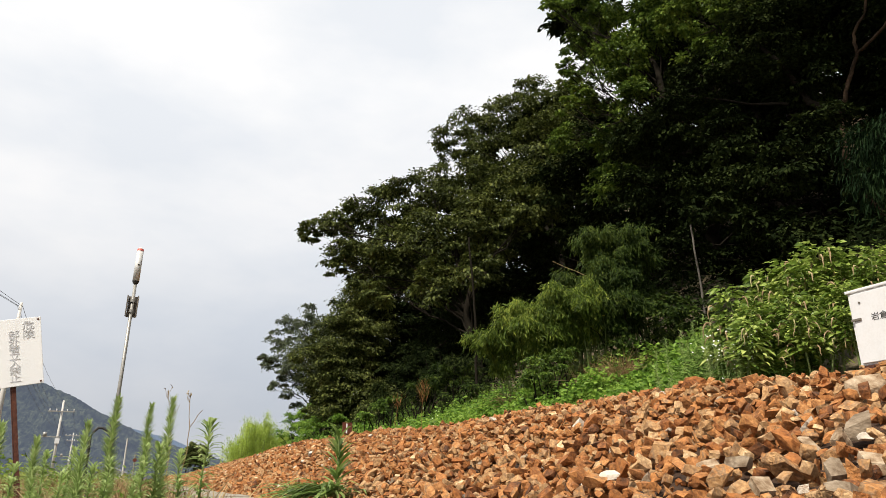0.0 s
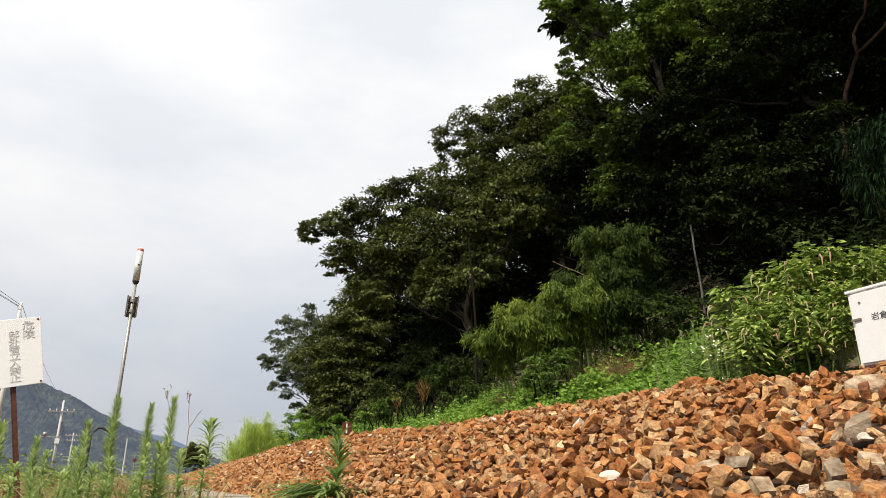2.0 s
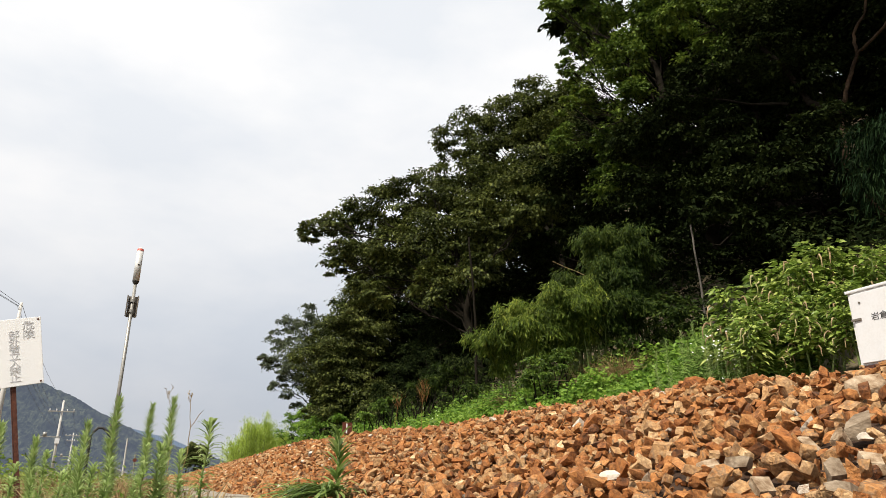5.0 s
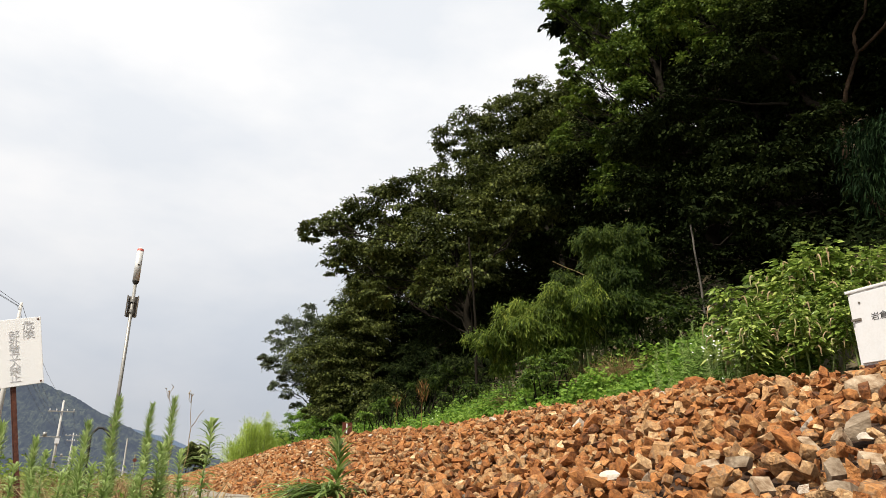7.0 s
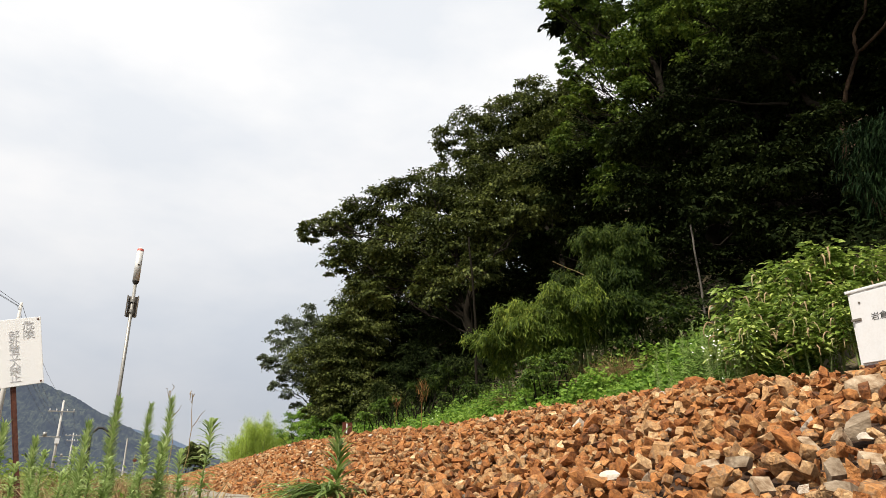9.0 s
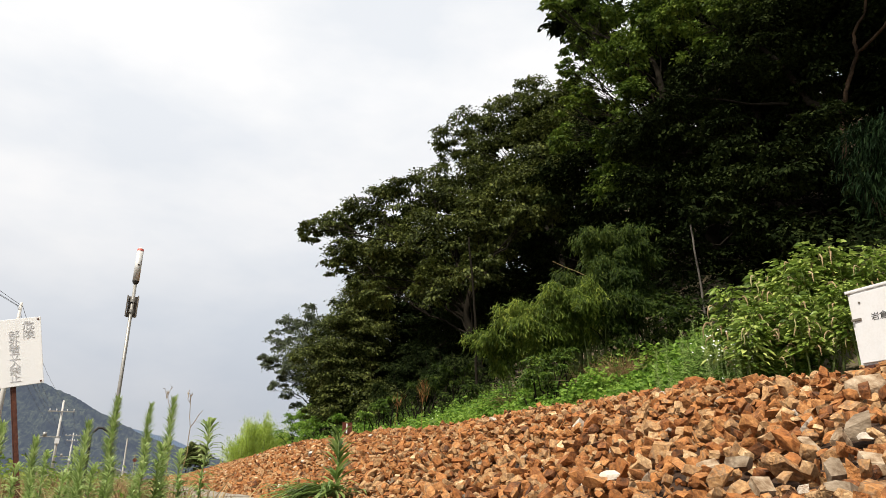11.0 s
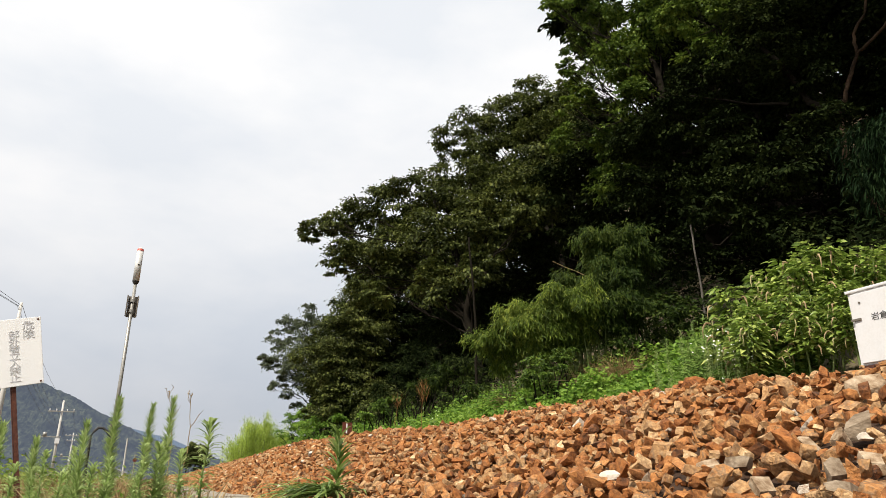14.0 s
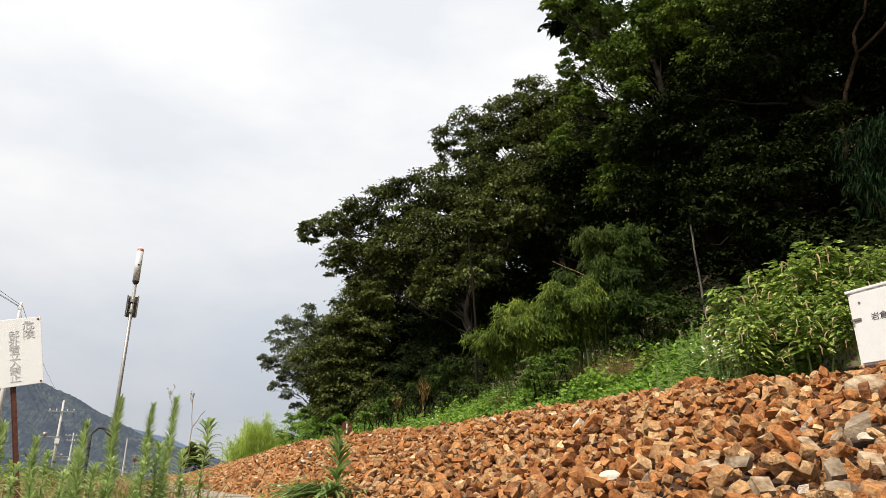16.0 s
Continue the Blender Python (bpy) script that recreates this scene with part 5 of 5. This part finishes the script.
def build_sign():
    """Leaning warning board on a rusty angle post."""
    root = new("warning_sign")
    root.matrix_basis = pose(-0.655, 4.95, 0.0, 0, -12.0, 0.0)
    bm = box((0.024, 0.005, 1.02), (0, 0.010, 0.46), 0.0015)
    box((0.005, 0.035, 1.02), (-0.0165, 0.026, 0.46), 0.0015, bm)
    part("post", bm, M_RUST, root, "rusted steel angle post")
    w, h = 0.33, 0.43
    c = (0.0, -0.004, 0.868 + h / 2)
    board = part("board", box((w, 0.006, h), c, 0.0025), M_ENAMEL, root, "white enamel board with faded grey lettering")
    bm = bmesh.new()
    for sx, sz in ((1, 1), (1, -1), (-1, 1), (-1, -1)):
        cyl((c[0] + sx * (w / 2 - 0.015), -0.010, c[2] + sz * (h / 2 - 0.015)), (c[0] + sx * (w / 2 - 0.015), -0.006, c[2] + sz * (h / 2 - 0.015)), 0.006, seg=10, bm=bm)
    part("rivet", bm, M_RUST, board)
    for body, x, z, size, step in (("危険", 0.094, 0.163, 0.071, 0.060), ("部外者立入禁止", 0.014, 0.111, 0.064, 0.0465)):
        for k, ch in enumerate(body):
            me = text_mesh(ch, size)
            o = put("letter", me, M_INK, board)
            o.matrix_basis = pose(c[0] + x, -0.0085, c[2] + z - step * k, 90, 0, 0) @ Matrix.Diagonal((1.0, 0.85, 1, 1))
    tagged(root, "leaning white warning board on a rusty post", "sign")


build_sign()


def build_lamp_pole():
    """Slim pole with a cylindrical beacon, a clamp bracket and a cable loop."""
    root = new("signal_pole")
    root.location = (-0.36, 7.49, 0)
    part("pole", cyl((0, 0, 0), (0, 0, 2.26), 0.019, 0.016, 20), M_STEEL, root, "galvanised steel pole", True)
    bm = cyl((0, 0, 2.265), (0, 0, 2.6), 0.033, 0.033, 36)
    bea = part("beacon", bm, M_ALU, root, "aluminium cylinder housing", True)
    part("lens_cap", cyl((0, 0, 2.6), (0, 0, 2.622), 0.035, 0.030, 24), M_RED, bea, "red plastic cap")
    part("lens_tip", cyl((0, 0, 2.621), (0, 0, 2.640), 0.022, 0.010, 20), M_PETAL, bea, "pale tip of the cap")
    part("collar", cyl((0, 0, 2.240), (0, 0, 2.268), 0.024, 0.0345, 24), M_BLACK, bea)
    part("rivet", cyl((0.006, -0.036, 2.44), (0.006, -0.030, 2.44), 0.009, seg=10), M_BLACK, bea)
    bm = box((0.010, 0.06, 0.22), (-0.050, 0, 2.00), 0.002)
    part("bracket", bm, M_DARK_STEEL, root)
    part("bracket", box((0.010, 0.06, 0.22), (0.050, 0, 2.00), 0.002), M_DARK_STEEL, root)
    bm = cyl((0, 0, 1.93), (0, 0, 1.96), 0.028, seg=12)
    cyl((0, 0, 2.04), (0, 0, 2.07), 0.028, seg=12, bm=bm)
    part("clamp", bm, M_STEEL, root)
    part("bracket_plate", box((0.088, 0.010, 0.22), (0, 0.036, 2.00), 0.002), M_DARK_STEEL, root)
    part("clamp", cyl((0, 0, 0.78), (0, 0, 0.82), 0.034, seg=12), M_DARK_STEEL, root)
    a = np.linspace(0, 1, 12)
    pts = np.stack([np.interp(a, [0, 0.15, 0.3, 0.45, 0.8, 1], [-0.01, -0.07, -0.14, -0.185, -0.18, -0.11]), 0 * a - 0.03, np.interp(a, [0, 0.15, 0.3, 0.45, 0.8, 1], [0.70, 0.775, 0.78, 0.70, 0.30, 0.03])], -1)
    v, f = tube(pts, np.full(12, 0.013), 8)
    put("cable", mesh_np("cable", v, [f]), M_BLACK, root, "looped black cable")
    part("footing", box((0.3, 0.3, 0.12), (0, 0, 0.03), 0.01), M_CONC, root)
    tagged(root, "slim steel signal pole with red-capped beacon", "pole")


build_lamp_pole()


def build_cabinet():
    """White relay cabinet on rusty legs; its front runs along the track."""
    root = new("relay_cabinet")
    x, y, z0, z1 = 4.56, 3.27, 1.06, 1.585
    ln, dp = 0.95, 0.42
    gz = float(ground_z(x + 0.2, y - 0.4))
    root.location = (x, y - ln / 2, gz)
    part("body", box((dp, ln, z1 - z0), (dp / 2, 0, (z0 + z1) / 2 - gz), 0.006), M_CABINET, root, "white painted steel housing")
    part("lid", box((dp + 0.03, ln + 0.02, 0.022), (dp / 2, 0, z1 - gz + 0.008), 0.006), M_CABINET, root)
    door = part("door", box((0.012, ln - 0.05, z1 - z0 - 0.03), (-0.008, 0, (z0 + z1) / 2 - gz), 0.004), M_CABINET, root)
    part("latch", box((0.012, 0.075, 0.018), (-0.018, ln / 2 - 0.045, (z0 + z1) / 2 - gz + 0.06), 0.003), M_DARK_STEEL, door)
    part("screw", cyl((-0.02, ln / 2 - 0.09, z1 - gz - 0.085), (-0.012, ln / 2 - 0.09, z1 - gz - 0.085), 0.008, seg=10), M_DARK_STEEL, door)
    for k, ch in enumerate("岩倉"):
        o = put("letter", text_mesh(ch, 0.060), M_INK_DARK, door)
        o.matrix_basis = pose(-0.0155, ln / 2 - 0.185 - 0.060 * k, (z0 + z1) / 2 - gz + 0.055, 90, 0, -90)
    part("base_frame", box((dp + 0.02, ln + 0.02, 0.06), (dp / 2, 0, z0 - gz - 0.032), 0.004), M_RUST, root, "rust-brown base frame")
    for sx in (0.04, dp - 0.04):
        for sy in (-ln / 2 + 0.05, ln / 2 - 0.05):
            part("leg", box((0.05, 0.05, z0 - gz + 0.1), (sx, sy, (z0 - gz - 0.16) / 2), 0.003), M_RUST, root)
    tagged(root, "white steel relay cabinet on a rust-brown base beside the track", "cabinet")


build_cabinet()


def build_marker():
    """Small brown marker board with a white stripe."""
    root = new("track_marker")
    x, y = 4.64, 17.6
    z = float(ground_z(x, y))
    root.location = (x, y, z)
    top = 1.72 - z
    part("board", box((0.26, 0.02, 0.30), (0, 0, top - 0.15), 0.004), M_BROWN_BOARD, root, "brown painted board")
    part("stripe", box((0.035, 0.006, 0.24), (-0.02, -0.0125, top - 0.15), 0.001), M_ENAMEL, root, "white stripe")
    part("post", box((0.05, 0.04, top + 0.2), (0, 0.031, (top - 0.2) / 2), 0.004), M_BROWN_BOARD, root)
    tagged(root, "brown track marker board with a white stripe", "marker")


build_marker()


def build_trough():
    """Concrete cable trough along the foot of the ballast, lid by lid."""
    reseed(31)
    root = tagged(new("cable_trough"), "weathered concrete cable trough along the ballast", "trough")
    part("trough", box((0.24, 26.0, 0.17), (0.40, 13.5, 0.09), 0.006), M_CONC, root)
    me = bpy.data.meshes.new("lid")
    bm = box((0.26, 0.492, 0.045), (0, 0, 0), 0.008)
    bm.to_mesh(me)
    bm.free()
    me.materials.append(M_CONC)
    for k in range(52):
        o = new("lid", me)
        o.parent = root
        o.matrix_basis = pose(0.40 + rng.normal(0, 0.006), 0.75 + 0.5 * k, 0.196 + rng.normal(0, 0.003), 0, rng.normal(0, 0.8), rng.normal(0, 0.8))


build_trough()


# ---------------------------------------------------------------- poles, wires and houses of the valley
def utility_pole(x, y, h, arms, extras):
    root = new("utility_pole")
    root.location = (x, y, 0)
    part("shaft", cyl((0, 0, -0.3), (0, 0, h), 0.15, 0.085 if arms else 0.06, 12), M_CONC_PALE, root, "grey concrete shaft", True)
    for z, w in arms:
        part("crossarm", box((w, 0.12, 0.12), (0, -0.17, z), 0.01), M_STEEL, root)
        for s in (-0.45, -0.2, 0.2, 0.45):
            bm = cyl((s * w, -0.17, z + 0.06), (s * w, -0.17, z + 0.16), 0.05, 0.03, 8)
            cyl((s * w, -0.17, z + 0.16), (s * w, -0.17, z + 0.24), 0.06, 0.05, 8, bm)
            part("insulator", bm, M_CABINET, root)
    if extras:
        part("transformer", cyl((-1.15, -0.1, h - 3.55), (-1.15, -0.1, h - 3.15), 0.18, 0.18, 14), M_STEEL, root, "grey transformer drum", True)
        part("crossarm", box((1.9, 0.1, 0.1), (-0.65, -0.17, h - 3.6), 0.01), M_STEEL, root)
        part("switch_box", box((0.4, 0.3, 0.5), (0.05, -0.3, h - 4.0), 0.02), M_CABINET, root)
    return tagged(root, "concrete utility pole with crossarms and insulators", "utility pole", group="poles along the road")


def build_lines():
    utility_pole(-6.16, 34.45, 7.85, (), False)
    utility_pole(-8.75, 79.5, 8.0, ((6.9, 2.4),), True)
    utility_pole(-11.6, 125, 7.4, ((7.0, 2.2), (6.2, 1.6)), True)
    utility_pole(-8.5, -9, 7.6, ((7.2, 1.5),), False)
    stops = ((-8.5, -9, 7.35, 1.0), (-6.16, 34.45, 7.6, 0.15), (-8.75, 79.5, 7.1, 1.5), (-11.6, 125, 7.2, 1.4))
    for off, dz in ((-0.65, 0), (-0.3, 0), (0.65, 0), (0.1, -1.3), (0.15, -1.9)):
        for (ax, ay, az, aw), (bx, by, bz, bw) in zip(stops[:-1], stops[1:]):
            p, q = np.array([ax + off * aw, ay - 0.17, az + dz + 0.05]), np.array([bx + off * bw, by - 0.17, bz + dz + 0.05])
            t = np.linspace(0, 1, 24)[:, None]
            pts = p + (q - p) * t
            pts[:, 2] -= 0.85 * 4 * (t * (1 - t))[:, 0]
            v, f = tube(pts, np.full(24, 0.009), 5)
            tagged(put("overhead_wire", mesh_np("overhead_wire", v, [f]), M_BLACK), "black overhead cable between the utility poles", "cable", group="overhead cables")


build_lines()


def house(x, y, w, d, h, rz, label):
    root = new("house")
    root.matrix_basis = pose(x, y, 0, 0, 0, rz)
    part("wall", box((w, d, h + 0.4), (0, 0, h / 2 - 0.2), 0.02), M_WALL, root)
    bm = bmesh.new()
    e, r = 0.5, h + w * 0.22
    vs = [bm.verts.new(v) for v in ((-w / 2 - e, -d / 2 - e, h - 0.1), (w / 2 + e, -d / 2 - e, h - 0.1), (w / 2 + e, d / 2 + e, h - 0.1), (-w / 2 - e, d / 2 + e, h - 0.1), (0, -d / 2 - e, r), (0, d / 2 + e, r))]
    for f in ((0, 1, 4), (1, 2, 5, 4), (2, 3, 5), (3, 0, 4, 5), (3, 2, 1, 0)):
        bm.faces.new([vs[i] for i in f])
    part("roof", bm, M_ROOF, root, "dark tiled gable roof")
    for k in (-0.28, 0.05, 0.3):
        win = part("window", box((1.3, 0.1, 1.1), (k * w, -d / 2 - 0.02, h * 0.55), 0.02), M_CABINET, root)
        part("pane", box((1.1, 0.04, 0.9), (k * w, -d / 2 - 0.08, h * 0.55), 0.0), M_GLASS_DARK, win)
    tagged(root, label, "house")


def far_signals():
    """Small signal target and a bare pole down the line."""
    x, y, z = (-0.58, 34.0, 1.2)
    root = new("signal_target")
    root.location = (x, y, 0)
    part("post", cyl((0, 0, -0.1), (0, 0, z + 0.2), 0.035, 0.03, 8), M_STEEL, root)
    part("target", cyl((0, -0.05, z - 0.06), (0, -0.03, z - 0.06), 0.085, 0.085, 16), M_BROWN_BOARD, root, "faded red round target")
    tagged(root, "thin post with a faded red signal target", "signal")
    x, y, z = (-1.17, 39.98, 2.37)
    root = new("bare_pole")
    root.location = (x, y, 0)
    part("post", cyl((0, 0, -0.1), (0, 0, z), 0.05, 0.035, 8), M_CONC_PALE, root)
    tagged(root, "thin pale bare pole by the line", "pole")


far_signals()
house(-30, 262, 9, 7, 2.6, 12, "low pale house with a dark tiled roof in the valley")
house(-12, 275, 10, 7, 2.8, -8, "low pale house with a dark tiled roof in the valley")


# ---------------------------------------------------------------- ballast stones, last
LARGE_STONES = ((1.47, 1.05, 0.056, 2, 'large pale ballast stone with rusty veins'),
                (1.16, 0.86, 0.047, 1, 'grey ballast stone'),
                (0.97, 0.70, 0.032, 2, 'pale speckled ballast stone'),
                (0.94, 0.75, 0.031, 1, 'grey-brown ballast stone'),
                (0.86, 0.67, 0.037, 1, 'grey ballast stone'),
                (0.87, 0.75, 0.018, 3, 'grey-white ballast stone'),
                (0.96, 0.86, 0.042, 0, 'rust-brown ballast stone'),
                (0.98, 0.97, 0.040, 1, 'tan and grey ballast stone'),
                (0.94, 1.05, 0.016, 3, 'white quartz ballast stone'),
                (0.97, 1.04, 0.026, 2, 'pale tan ballast stone'),
                (1.26, 1.18, 0.048, 0, 'flat orange-brown ballast stone'),
                (1.17, 1.37, 0.018, 3, 'white quartz ballast stone'),
                (1.25, 1.32, 0.007, 3, 'white quartz ballast stone'),
                (1.22, 1.22, 0.012, 3, 'white quartz ballast stone'),
                (0.87, 0.82, 0.032, 2, 'pale tan ballast stone'),
                (1.06, 0.88, 0.030, 2, 'pale ballast stone with rusty veins'),
                (1.06, 0.82, 0.034, 2, 'tan ballast stone'),
                (1.29, 1.10, 0.018, 3, 'white ballast stone'),
                (1.41, 1.44, 0.022, 2, 'pale tan ballast stone'),
                (0.86, 2.57, 0.027, 1, 'grey ballast stone'),
                (1.18, 3.97, 0.019, 3, 'white quartz ballast stone'),
                (1.05, 3.33, 0.022, 2, 'pale ballast stone'),
                (1.17, 3.08, 0.027, 1, 'grey ballast stone'),
                (1.10, 3.05, 0.016, 3, 'white quartz ballast stone'),
                (1.00, 2.06, 0.034, 1, 'grey ballast stone'),
                (1.04, 1.86, 0.022, 2, 'pale tan ballast stone'),
                (0.86, 1.28, 0.014, 3, 'white quartz ballast stone'),
                (1.42, 2.26, 0.018, 3, 'white quartz ballast stone'),
                (1.04, 1.43, 0.019, 3, 'pale quartz ballast stone'),
                (0.91, 5.19, 0.030, 2, 'pale ballast stone'),
                (0.77, 2.75, 0.026, 1, 'grey ballast stone'),
                (1.29, 1.68, 0.026, 1, 'grey ballast stone'),
                (0.89, 1.12, 0.027, 1, 'grey ballast stone'))


def build_stones():
    reseed(30)
    field = stone_field()
    big = np.array([q[:3] for q in LARGE_STONES])
    gap = np.hypot(field[:, None, 0] - big[None, :, 0], field[:, None, 1] - big[None, :, 1]) < big[None, :, 2] * 0.8
    field = field[~gap.any(axis=1)]
    order = (field[:, 0] > 0.70) & (field[:, 0] < 1.45) & (field[:, 1] > 0.55) & (field[:, 1] < 1.02)
    near = np.where(order)[0][:300]
    taken = np.zeros(len(field), bool)
    taken[near] = True
    shared = []
    for v, f in ROCKS:
        me = mesh_np("stone", v, [f])
        me.materials.append(M_STONE_OB)
        shared.append(me)
    for k, i in enumerate(near):
        x, y, z, r = field[i]
        o = new("stone", shared[k % len(shared)])
        o.parent = BED
        o.matrix_basis = Matrix.Translation((x, y, z)) @ Matrix([[*row] for row in turn_matrix()]).to_4x4() @ Matrix.Scale(r, 4)
    for x, y, r, m, lab in LARGE_STONES:
        k = int(rng.integers(len(ROCKS)))
        me = mesh_np("stone", ROCKS[k][0], [ROCKS[k][1]])
        me.materials.append((M_STONE_OB, M_GREY_STONE, M_PALE_STONE, M_QUARTZ_STONE)[m])
        o = new("stone", me)
        o.parent = BED
        o["label"] = lab
        o.matrix_basis = Matrix.Translation((x, y, float(bed_z(x, y)) + r * 0.05)) @ Matrix([[*row] for row in turn_matrix()]).to_4x4() @ Matrix.Diagonal((r * 0.86, r * 0.86, r * 0.66, 1))
    rest = field[~taken]
    white = rng.uniform(0, 1, len(rest)) < 0.007
    for nm, rows, m, lab in (("loose_ballast", rest[~white], M_STONE, "rust-brown crushed ballast stones"), ("pale_ballast", rest[white], M_WHITE_STONE, "pale quartz ballast stones")):
        vs, fs, o = [], [], 0
        turns = [turn_matrix() for _ in range(500)]
        for k, (x, y, z, r) in enumerate(rows):
            kinds = ROCKS if 0.4 < y < 3.2 and 0.6 < x < 1.8 and z > bed_z(x, y) - 0.02 else FAR_ROCKS
            v, f = kinds[int(rng.integers(len(kinds)))]
            vs.append(v @ turns[k % 500].T * r + (x, y, z))
            fs.append(f + o)
            o += len(v)
        ob = put(nm, mesh_np(nm, np.concatenate(vs), [np.concatenate(fs)]), m, BED, lab)
        ob["kind"] = "stuff"


build_stones()


# ---------------------------------------------------------------- what the wind moves
GUST_TIMES = (0, 3.5, 5.5, 7, 8.5, 10, 11.5, 13.5, 15, 16)
GUSTS = (0.4, 0.35, 0.5, 0.6, 1.1, 1.1, 0.7, 0.6, 1.0, 1.15)


def motions():
    for ob, rest, deg, period, phase in SWAYING:
        rows = []
        for k in range(33):
            t = 0.5 * k
            gust = float(np.interp(t, GUST_TIMES, GUSTS)) * (0.85 + 0.15 * math.sin(0.75 * t + 0.3 * phase))
            a = deg * gust * math.sin(6.283 * t / period + phase)
            b = deg * 0.6 * gust * math.sin(6.283 * t / (period * 1.37) + 2.1 * phase)
            rows.append((t, rest @ pose(0, 0, 0, b, a, 0)))
        walk(ob, rows)
    home = SPRAY.matrix_basis.copy()
    swing = ((0, 0), (1, -1.2), (2, -2.2), (3, -1.0), (4, 0), (5, -0.8), (6.5, -2.2), (7.5, -2.6), (8, -4), (9, -8), (10, -8.5), (11.3, -7), (12.5, -5), (13.5, -3), (14.5, -4), (15.2, -7), (16, -9))
    walk(SPRAY, [(t, home @ pose(0, 0, 0, 0, 0.25 * a, -a * 0.8)) for t, a in swing])


motions()
